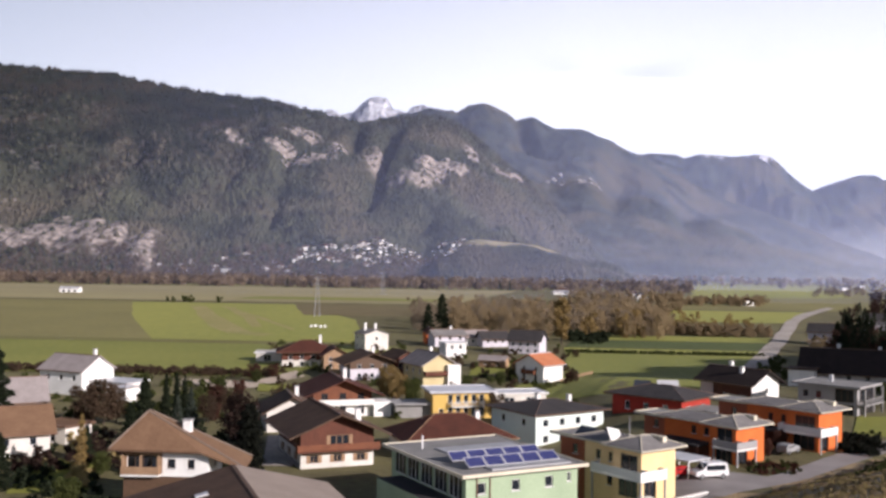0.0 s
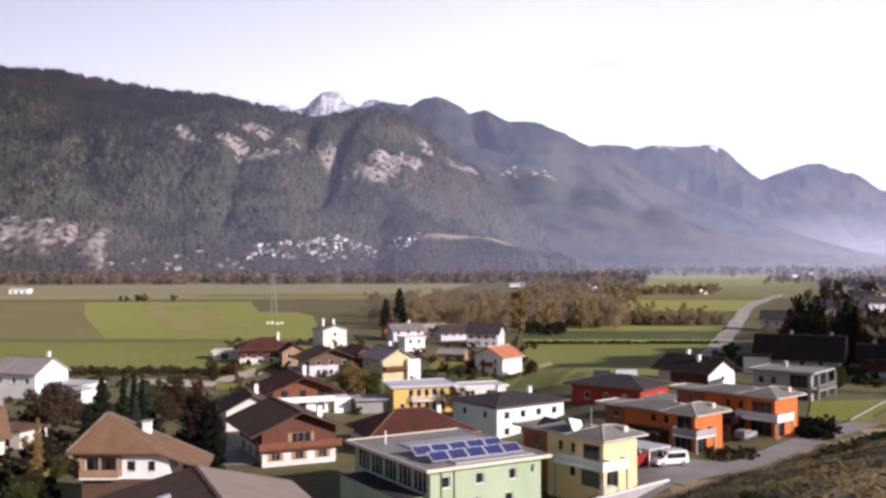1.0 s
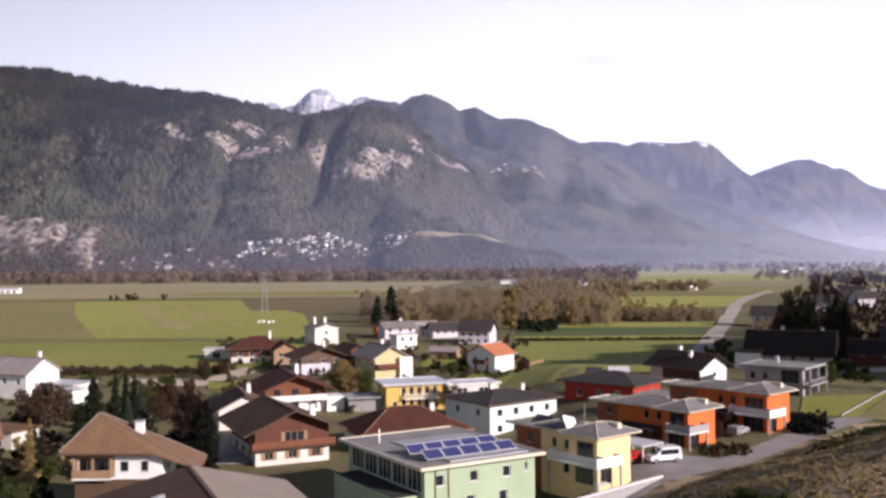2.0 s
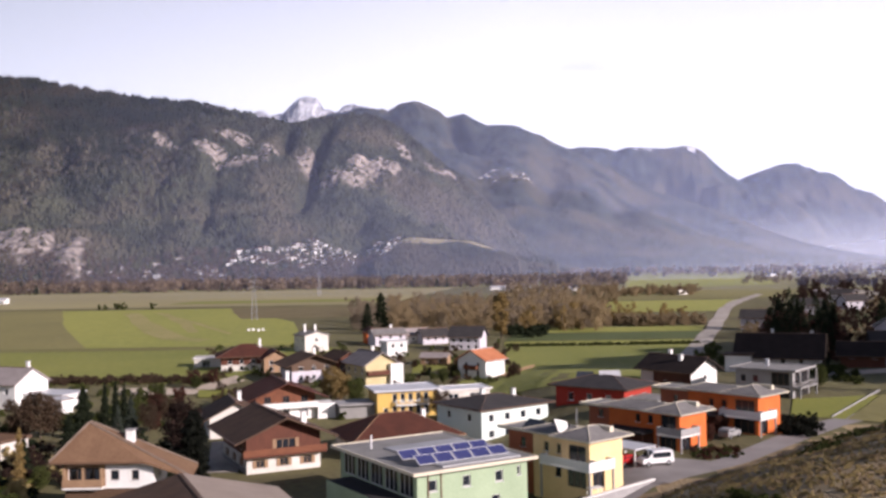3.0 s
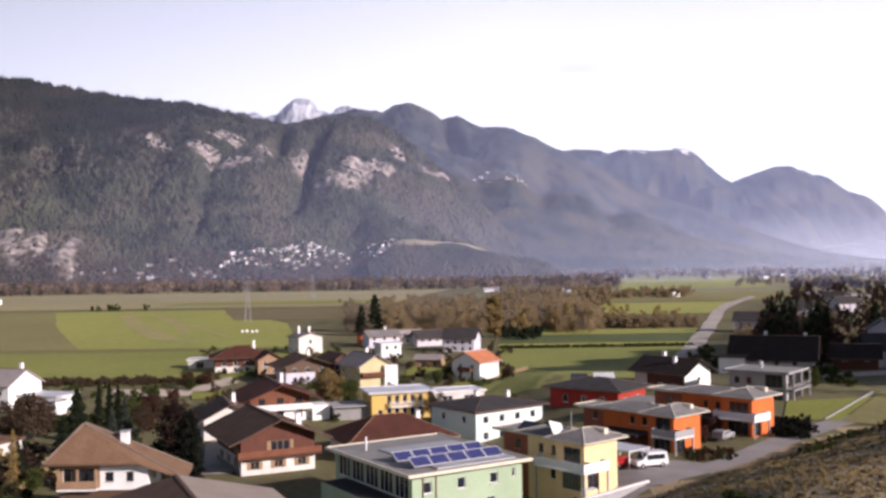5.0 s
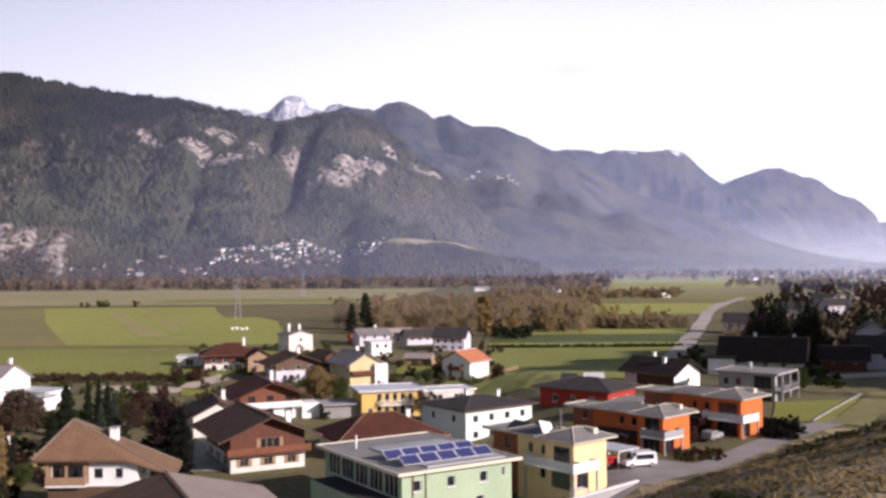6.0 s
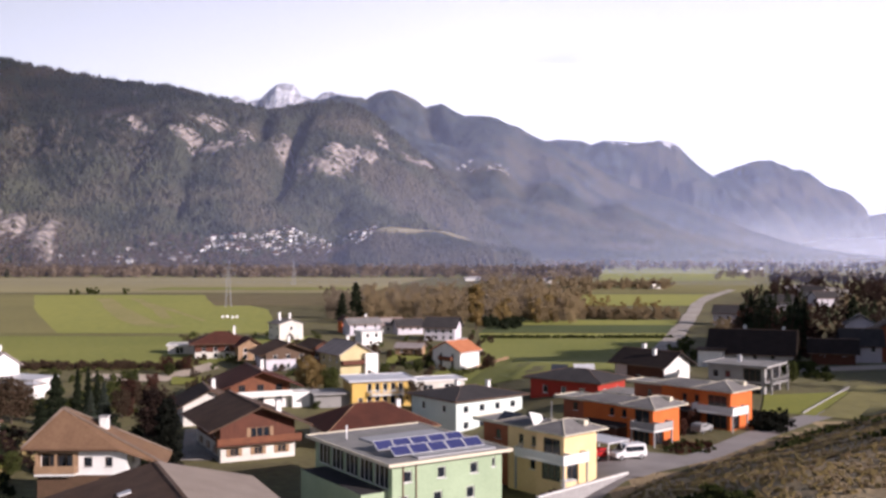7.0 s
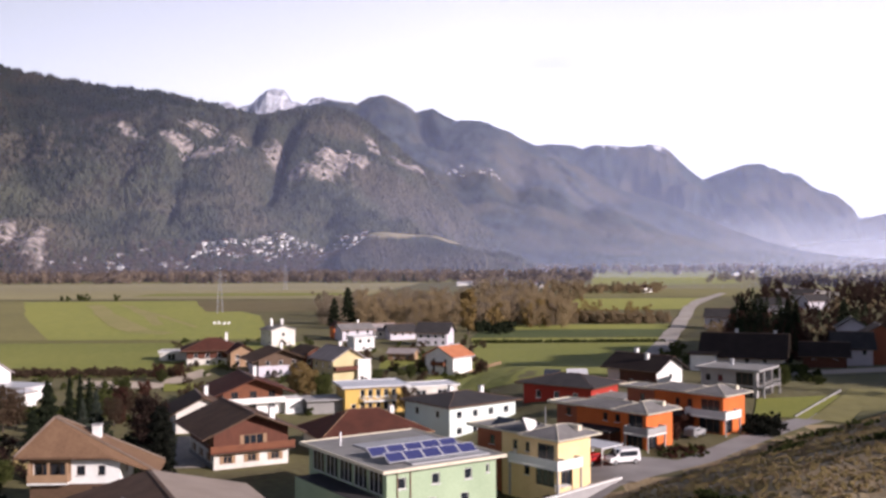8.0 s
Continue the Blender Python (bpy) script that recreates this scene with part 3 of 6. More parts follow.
def mountain(name, ridge, nu, ns, materials, label, snow_line=None, snow_k=(0, 1)):
    vs, fs, idx = [], [], []
    pts = {}
    for i in range(nu + 1):
        for j in range(ns + 3):
            s = j / ns
            p = ridge.point(i / nu, min(s, 1.0))
            if s > 1:
                back = (j - ns) * 60
                p = Vector((p.x, p.y + back, p.z - back * 0.7))
            pts[i, j] = len(vs)
            vs.append(p)
    for i in range(nu):
        for j in range(ns + 2):
            fs.append((pts[i, j], pts[i + 1, j], pts[i + 1, j + 1], pts[i, j + 1]))
            c = vs[pts[i, j]]
            k, s = (i + 0.5) / nu, (j + 0.5) / ns
            m = 0
            if len(materials) > 1 and materials[1] == "alp":
                m = 1 if s > 0.70 + 0.9 * abs(k - 0.42) + 0.25 * noise.noise(c * 0.03) else 0
            if snow_line and len(materials) > 2 and snow_k[0] < k < snow_k[1] and c.z > snow_line + 50 * noise.fractal(c * 0.008, 0.8, 2, 3):
                m = 2
            idx.append(m)
    me = data_mesh(name, vs, fs, M[materials[0]])
    for k in materials[1:]:
        me.materials.append(M[k])
    me.polygons.foreach_set("material_index", idx)
    me.polygons.foreach_set("use_smooth", [True] * len(fs))
    bare = me.attributes.new("bare_rock", "FLOAT", "POINT")
    bare.data.foreach_set("value", [ridge.rocky(i / nu, min(1.0, j / ns), None) for i in range(nu + 1) for j in range(ns + 3)])
    # spruce: how far shade is put into the forest colour
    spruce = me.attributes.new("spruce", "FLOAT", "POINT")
    spruce.data.foreach_set("value", [shaded_forest_share(i / nu, j / ns) for i in range(nu + 1) for j in range(ns + 3)])
    return tagged(new(name, me), label, "mountain", kind="structure")


ridge_near = Ridge([(-2390, 631), (-2106, 574), (-1822, 588), (-1538, 553), (-1326, 528), (-1113, 506), (-1006, 486), (-900, 470), (-793, 453), (-701, 443), (-616, 423), (-516, 401), (-417, 384), (-332, 395), (-239, 395), (-168, 364), (-97, 304), (-26, 244), (65, 169), (164, 84), (249, 34)], 2500, 1330, 1.15, 54, 3.0,
    rocks=((0.522, 0.76, 0.022, 0.05, 8), (0.482, 0.62, 0.022, 0.045, 10), (0.503, 0.55, 0.030, 0.035, 10), (0.540, 0.57, 0.020, 0.04, 8), (0.562, 0.62, 0.012, 0.05, 6), (0.412, 0.70, 0.013, 0.05, 4), (0.445, 0.66, 0.012, 0.04, 4),
           (0.603, 0.64, 0.011, 0.06, 12), (0.616, 0.69, 0.011, 0.05, 12), (0.645, 0.52, 0.018, 0.025, 14), (0.668, 0.53, 0.024, 0.035, 14), (0.695, 0.60, 0.024, 0.035, 12), (0.728, 0.63, 0.022, 0.03, 10), (0.757, 0.79, 0.013, 0.06, 8), (0.785, 0.72, 0.016, 0.03, 8), (0.812, 0.83, 0.022, 0.04, 8), (0.840, 0.88, 0.014, 0.03, 6),
           (0.17, 0.15, 0.020, 0.05, 12), (0.20, 0.155, 0.018, 0.05, 14), (0.225, 0.14, 0.013, 0.065, 14), (0.246, 0.14, 0.012, 0.07, 16), (0.267, 0.145, 0.012, 0.07, 16), (0.287, 0.085, 0.011, 0.05, 12), (0.303, 0.10, 0.013, 0.06, 12), (0.311, 0.15, 0.006, 0.012, 4)),
    gullies=((0.588, 0.93, 0.580, 0.66, 0.009, 42), (0.645, 0.90, 0.606, 0.42, 0.010, 58), (0.45, 0.8, 0.40, 0.3, 0.016, 16), (0.36, 0.8, 0.33, 0.3, 0.016, 16), (0.28, 0.85, 0.30, 0.35, 0.016, 16), (0.50, 0.6, 0.47, 0.2, 0.012, 20), (0.70, 0.5, 0.68, 0.15, 0.02, 8), (0.78, 0.75, 0.80, 0.3, 0.015, 12)))
ridge_mid = Ridge([(-850, 429), (-682, 476), (-532, 504), (-419, 526), (-344, 541), (-260, 534), (-176, 560), (-101, 537), (-16, 521), (58, 478), (142, 472), (217, 446), (311, 399), (404, 358), (517, 298), (629, 241), (760, 200), (892, 148), (1041, 88), (1210, 40), (1400, 14), (1600, 6)], 3300, 1900, 1.0, 52, 9.0,
    gullies=((0.362, 0.97, 0.389, 0.72, 0.018, 70), (0.561, 0.8, 0.543, 0.35, 0.027, 30), (0.679, 0.8, 0.651, 0.3, 0.027, 30)), wave=0.0022)
ridge_snow = Ridge([(-1181, 525), (-974, 647), (-901, 691), (-820, 669), (-766, 705), (-713, 742), (-644, 740), (-610, 696), (-566, 681), (-510, 708), (-424, 696), (-327, 647)], 4300, 3500, 1.0, 60, 14.0)
ridge_far = Ridge([(85, 370), (276, 461), (419, 487), (539, 492), (634, 475), (717, 487), (825, 480), (920, 489), (982, 475), (1035, 423), (1097, 368), (1147, 339), (1254, 287), (1421, 179), (1588, 46)], 4200, 3300, 1.0, 110, 21.0, wave=0.005)
ridge_last = Ridge([(1011, 267), (1165, 338), (1229, 364), (1344, 405), (1459, 435), (1574, 397), (1655, 376), (1732, 320), (1829, 284), (1911, 210), (1934, 134), (1952, 47)], 4500, 4000, 0.8, 75, 30.0, wave=0.005)
ridge_pale = Ridge([(1815, 160), (2074, 195), (2224, 217), (2633, 255), (3178, 282), (3859, 310)], 4800, 4600, 0.8, 20, 33.0)
ridge_shelf = Ridge([(-140, 27), (-116, 43), (-90, 62), (-43, 61), (4, 56), (45, 43), (85, 27)], 1420, 1300, 0.5, 6, 40.0)
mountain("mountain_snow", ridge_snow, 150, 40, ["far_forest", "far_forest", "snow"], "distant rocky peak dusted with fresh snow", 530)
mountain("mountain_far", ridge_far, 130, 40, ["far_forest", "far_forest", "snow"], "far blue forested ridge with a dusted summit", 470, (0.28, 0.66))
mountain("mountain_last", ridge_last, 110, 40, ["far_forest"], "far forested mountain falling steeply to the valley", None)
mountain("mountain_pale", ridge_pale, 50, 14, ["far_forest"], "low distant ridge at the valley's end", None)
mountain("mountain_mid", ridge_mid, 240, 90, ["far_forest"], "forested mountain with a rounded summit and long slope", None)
mountain("mountain_near", ridge_near, 460, 150, ["cliffs"], "forested mountainside with pale limestone cliffs", None)
mountain("mountain_shelf", ridge_shelf, 90, 30, ["forest", "alp"], "low wooded terrace with a meadow on top", None)


# ---- haze: the air's haze painted as thin tinted sheets standing in the valley ----
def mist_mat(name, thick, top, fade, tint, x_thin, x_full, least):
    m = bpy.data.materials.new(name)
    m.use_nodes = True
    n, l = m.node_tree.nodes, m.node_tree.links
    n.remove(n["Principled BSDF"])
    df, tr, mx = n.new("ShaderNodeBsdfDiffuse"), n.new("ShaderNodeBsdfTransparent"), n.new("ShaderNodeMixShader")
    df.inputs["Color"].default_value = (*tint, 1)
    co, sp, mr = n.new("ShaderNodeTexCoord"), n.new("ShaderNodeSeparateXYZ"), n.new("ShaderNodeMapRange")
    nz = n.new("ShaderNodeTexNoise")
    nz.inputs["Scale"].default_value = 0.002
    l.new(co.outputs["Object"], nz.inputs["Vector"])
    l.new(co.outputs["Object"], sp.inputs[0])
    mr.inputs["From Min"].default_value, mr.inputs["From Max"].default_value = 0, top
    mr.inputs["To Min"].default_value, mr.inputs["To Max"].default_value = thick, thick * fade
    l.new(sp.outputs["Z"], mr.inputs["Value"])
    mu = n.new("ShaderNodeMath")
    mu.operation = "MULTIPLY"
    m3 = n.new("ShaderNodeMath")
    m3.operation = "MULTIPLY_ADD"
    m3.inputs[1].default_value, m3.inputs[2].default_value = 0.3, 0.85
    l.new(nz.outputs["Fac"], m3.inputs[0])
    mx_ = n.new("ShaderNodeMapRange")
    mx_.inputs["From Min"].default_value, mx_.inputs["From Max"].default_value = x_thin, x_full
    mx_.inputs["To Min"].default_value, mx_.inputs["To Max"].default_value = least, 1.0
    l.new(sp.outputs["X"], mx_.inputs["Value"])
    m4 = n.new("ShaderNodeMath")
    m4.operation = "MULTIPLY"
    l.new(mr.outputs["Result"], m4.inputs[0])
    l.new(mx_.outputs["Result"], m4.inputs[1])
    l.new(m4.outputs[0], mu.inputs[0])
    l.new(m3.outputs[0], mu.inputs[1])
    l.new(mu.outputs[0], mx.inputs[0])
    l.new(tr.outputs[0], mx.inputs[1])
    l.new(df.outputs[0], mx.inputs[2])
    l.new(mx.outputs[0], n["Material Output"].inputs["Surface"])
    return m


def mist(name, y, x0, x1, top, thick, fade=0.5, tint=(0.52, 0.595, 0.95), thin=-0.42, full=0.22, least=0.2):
    """One sheet of painted haze; it thins out to one side so the slope there stays darker (thin and full are slopes of
    x over y).
    """
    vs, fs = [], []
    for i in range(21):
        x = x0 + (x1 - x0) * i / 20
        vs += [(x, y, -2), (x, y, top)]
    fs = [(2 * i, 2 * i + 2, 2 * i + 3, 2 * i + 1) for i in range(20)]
    ob = tagged(new(name, data_mesh(name, vs, fs, mist_mat(name, thick, top, fade, tint, thin * y, full * y, least))), "thin bluish sheet standing in for valley haze", "haze", kind="structure")
    ob.visible_shadow = False


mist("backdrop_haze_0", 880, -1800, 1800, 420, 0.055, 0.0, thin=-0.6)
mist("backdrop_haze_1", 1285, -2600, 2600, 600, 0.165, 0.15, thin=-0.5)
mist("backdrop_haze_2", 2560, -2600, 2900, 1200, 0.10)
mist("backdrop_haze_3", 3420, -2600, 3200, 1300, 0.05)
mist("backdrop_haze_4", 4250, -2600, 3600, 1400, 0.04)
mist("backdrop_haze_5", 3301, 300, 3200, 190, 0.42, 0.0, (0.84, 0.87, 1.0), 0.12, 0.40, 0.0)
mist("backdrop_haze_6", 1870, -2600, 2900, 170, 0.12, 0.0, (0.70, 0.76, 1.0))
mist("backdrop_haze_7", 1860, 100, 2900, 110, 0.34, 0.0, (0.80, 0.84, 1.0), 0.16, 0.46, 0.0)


# ---- fields, roads ----
draped("field_1", ([(-348.1, 364.0), (-359.6, 376.0)], [(-46.3, 364.0), (-73.5, 376.0)]), M["furrow"], "strip of bare ploughed soil between meadows", "field", 0.14)
draped("field_2", ([(-360.5, 377.0), (-510.4, 700.0)], [(-146.4, 377.0), (-287.8, 700.0)]), M["field_b"], "large olive brown autumn field", "field", 0.13)
draped("field_3", ([(-146.4, 377.0), (-213.2, 520.0), (-283.7, 690.0)], [(-62.9, 377.0), (-91.2, 520.0), (-162.2, 690.0)]), M["field_a"], "bright green mown meadow with faint tracks", "field", 0.16)
draped("field_19", ([(-222.9, 640.0), (-179.3, 530.0), (-149.3, 455.0), (-128.3, 413.0), (-108.9, 399.6)], [(-213.9, 643.8), (-169.8, 535.1), (-139.7, 465.7), (-120.8, 423.5), (-106.9, 411.3)]), M["track"], "pale worn track across the meadow", "field", 0.24)
draped("field_21", ([(-204.0, 642.9), (-146.7, 524.3), (-106.5, 440.1)], [(-199.0, 640.7), (-144.0, 528.2), (-105.0, 442.8)]), M["track"], "second pale track across the meadow", "field", 0.25)
draped("field_22", ([(-196.0, 630.0), (-152.0, 520.0), (-128.0, 452.0)], [(-191.0, 632.0), (-147.0, 524.0), (-124.0, 456.0)]), M["track"], "worn strip beside the track", "field", 0.23)
draped("field_4", ([(-250.6, 262.0), (-347.1, 363.0)], [(-67.5, 262.0), (-46.2, 363.0)]), M["grass"], "green meadow edge beside the houses", "field", 0.16)
draped("field_5", ([(-647.7, 720.0), (-1052.0, 1100.0)], [(-58.9, 720.0), (-15.0, 1100.0)]), M["field_c"], "pale stubble field across the valley", "field", 0.2)
draped("field_6", ([(-128.5, 560.0), (-166.1, 690.0)], [(-52.2, 560.0), (-56.4, 690.0)]), M["soil"], "brown stubble field with a curved margin", "field", 0.18)
draped("field_7", ([(-8.6, 236.0), (11.2, 300.0), (13.3, 355.0)], [(38.7, 203.0), (64.1, 300.0), (77.8, 355.0)]), M["grass"], "green paddock behind the houses", "field", 0.16)
draped("field_8", ([(13.5, 361.0), (14.1, 376.0)], [(81.2, 361.0), (86.7, 376.0)]), M["field_a"], "narrow bright strip of mown grass", "field", 0.16)
draped("field_9", ([(14.2, 378.0), (17.9, 415.0)], [(87.2, 378.0), (96.9, 415.0)]), M["field_d"], "strip of darker green grass", "field", 0.18)
draped("field_10", ([(27.5, 417.0), (36.9, 445.0)], [(97.3, 417.0), (105.1, 445.0)]), M["field_a"], "bright mown strip beside a hedge", "field", 0.16)
draped("field_11", ([(59.2, 560.0), (77.9, 700.0)], [(143.4, 560.0), (189.2, 700.0)]), M["field_a"], "sunlit green meadow beyond the hedge", "field", 0.18)
draped("field_12", ([(150.5, 960.0), (259.9, 1600.0)], [(316.3, 1020.0), (459.8, 1600.0)]), M["field_a"], "far pale green meadow", "field", 0.2)
draped("field_13", ([(287.0, 1900.0), (423.2, 2700.0)], [(524.4, 1900.0), (745.2, 2700.0)]), M["field_a"], "distant pale meadow strip", "field", 0.25)
draped("field_14", ([(-233.5, 770.0), (-225.4, 820.0)], [(-71.7, 770.0), (-67.1, 820.0)]), M["grass"], "thin green strip in the stubble", "field", 0.3)
draped("field_17", ([(96.5, 720.0), (438.9, 2800.0)], [(374.5, 720.0), (1456.5, 2800.0)]), M["field_b"], "broad olive valley floor with far meadows", "field", 0.1)
draped("field_18", ([(-1053.9, 1102.0), (-1338.9, 1400.0)], [(172.7, 1102.0), (219.4, 1400.0)]), M["field_b"], "olive riverside land under the trees", "field", 0.1)
draped("road_1", ([(56.5, 288.0), (67.7, 318.7), (86.3, 381.2), (99.9, 424.1), (128.4, 522.5), (164.0, 640.0), (224.4, 782.9)], [(60.6, 270.0), (72.5, 309.5), (90.6, 371.9), (105.2, 419.8), (132.3, 511.0), (164.5, 618.0), (226.2, 770.0)]), M["gravel"], "broad pale gravel road down the valley", "road", 0.3)
draped("field_23", ([(97.0, 352.0), (113.0, 405.0), (142.0, 492.0), (172.0, 590.0)], [(126.0, 352.0), (142.0, 405.0), (172.0, 492.0), (205.0, 590.0)]), M["soil"], "bare brown verge beside the gravel road", "verge", 0.2)
draped("road_2", ([(3, 99), (19, 121), (33, 132.5), (44, 147), (56, 161), (75, 178)], [(7.0, 96), (21, 117.5), (35.5, 129.5), (47, 143.5), (59, 157.5), (78, 174.5)]), M["asphalt"], "narrow asphalt lane winding past the new houses", "road", 0.1)
draped("field_15", ([(53.5, 168.0), (59.8, 186.0)], [(60.7, 163.0), (77.3, 190.0)]), M["lawn"], "bright mown garden lawn", "lawn", 0.12)
draped("field_16", ([(61, 163), (83, 199)], [(100, 128), (130, 195)]), M["field_b"], "olive grassy slope above the lane", "lawn", 0.12)
draped("field_25", ([(-15.5, 273.5), (-16.5, 298.0)], [(-0.5, 297.0), (0.3, 322.0)]), M["lawn"], "green lawn behind the ochre house", "lawn", 0.15)
draped("field_26", ([(-68.0, 127.0), (-76.0, 150.0)], [(-58.0, 130.0), (-65.0, 150.0)]), M["lawn"], "green garden lawn under dark shrubs", "lawn", 0.15)
draped("pavement_yard", ([(17.5, 121), (19.5, 131), (24.5, 135.5)], [(24, 119), (28, 124), (33, 130.5)]), M["asphalt"], "asphalt forecourt beside the lane", "yard", 0.14)
draped("pavement_drive", ([(79.0, 219.0), (85.3, 221.5), (110.0, 228.0)], [(79.0, 226.0), (85.3, 228.5), (110.0, 239.0)]), M["sand"], "pale drive beside the farmhouses", "drive", 0.16)
draped("pavement_court", ([(-39.7, 150.0), (-45.8, 176.0)], [(-35.1, 150.0), (-39.6, 178.0)]), M["gravel"], "pale gravel court between two houses", "yard", 0.14)
draped("road_3", ([(-86.0, 241.0), (-73.2, 239.6), (-66.2, 239.5), (-59.8, 266.0)], [(-90.0, 254.0), (-77.3, 252.7), (-69.9, 252.0), (-65.2, 279.0)]), M["sand"], "pale sandy lane between gardens", "road", 0.2)
draped("field_24", ([(-64.4, 233.7), (-67.7, 247.5)], [(-53.5, 235.8), (-57.2, 248.5)]), M["lawn"], "small bright lawn beside the lane", "lawn", 0.22)


# ---- the near houses ----
def green_house():
    w, d, h = 15.0, 19.4, 5.6
    # side glazing drawn wider than built, its dark also painting deep shade
    wins = row("f", 3, 9.0, 3.5, 1.1, 1.3, -1.0) + row("f", 3, 9.0, 0.7, 1.15, 1.35, -1.5) + [("f", 6.3, 3.9, 0.5, 1.1)] + row("l", 5, 14.4, 2.75, 3.2, 2.6) + row("l", 4, 14, 0.1, 2.4, 2.1)
    g = house("apartment_house", "pale green flat-roofed house with solar collectors", -4.6, 122.2, 33, w, d, h, "flat", 0, "green", "gravel_roof", over=0.9, wins=wins, trim="cream", base=2.4)
    part("roof_deck", boxes((-w / 2 + 3.6, w / 2 - 0.6, -d / 2 + 0.4, d / 2 - 5, h + 0.3, h + 0.48)), M["sheet"], g, "raised paler roof deck")
    for i in range(2):
        part("downpipe", boxes((-w / 2 + 1.3 + i * 1.7, -w / 2 + 1.42 + i * 1.7, -d / 2 - 0.14, -d / 2 - 0.02, -0.5, h - 0.1)), M["copper"], g)
    part("vent_pipe", boxes((-w / 2 + 2.2, -w / 2 + 2.36, d / 2 - 4.2, d / 2 - 4.04, h + 0.3, h + 2.0)), M["light_sheet"], g)
    part("terrace_wing", boxes((-w / 2 - 3.4, -w / 2 - 0.01, -d / 2 + 1.0, d / 2 - 3, -2, 2.6)), M["green"], g, "low green terrace wing")
    part("terrace_floor", boxes((-w / 2 - 3.3, -w / 2 - 0.02, -d / 2 + 1.1, d / 2 - 3.1, 2.6, 2.66)), M["r_char"], g)
    for i in range(2):
        n = 5
        for k in range(n):
            c = new("solar_collector")
            tilt = 30
            c.matrix_basis = g.matrix_basis @ pose(-5.0 + 2.48 * k, -8.0 + 3.9 * i, h + 0.49, 0, 0, 0) @ Matrix.Scale(0.9, 4)
            tagged(c, "tilted solar collector with a pale metal frame", "solar panel", "solar collectors on the green house")
            mm = pose(0, 0, 0.12, tilt, 0, 0)
            part("glass", boxes((-1.25, 1.25, 0.06, 1.74, 0.02, 0.075)), M["panel"], c, m=mm)
            part("frame", boxes((-1.34, 1.34, -0.03, 0.06, 0, 0.11), (-1.34, 1.34, 1.74, 1.83, 0, 0.11), (-1.34, -1.25, 0.06, 1.74, 0, 0.11), (1.25, 1.34, 0.06, 1.74, 0, 0.11)), M["light_sheet"], c, m=mm)
            for s in (-0.9, 0.9):
                part("leg", boxes((s - 0.04, s + 0.04, 1.42, 1.5, 0, 0.98)), M["steel"], c)


green_house()


def openings(parent, at, w, d, wins, frames):
    """Sets windows into the walls of a block of w by d whose middle is at the pose at."""
    for face, u, z, a, b in wins:
        o, ud, n = FACES[face]
        up = u + (w if face in "fb" else d) / 2
        window(parent, at @ Matrix(((ud[0], -n[0], 0, o[0] * w + ud[0] * up), (ud[1], -n[1], 0, o[1] * d + ud[1] * up), (0, 0, 1, z), (0, 0, 0, 1))), a, b, frames)


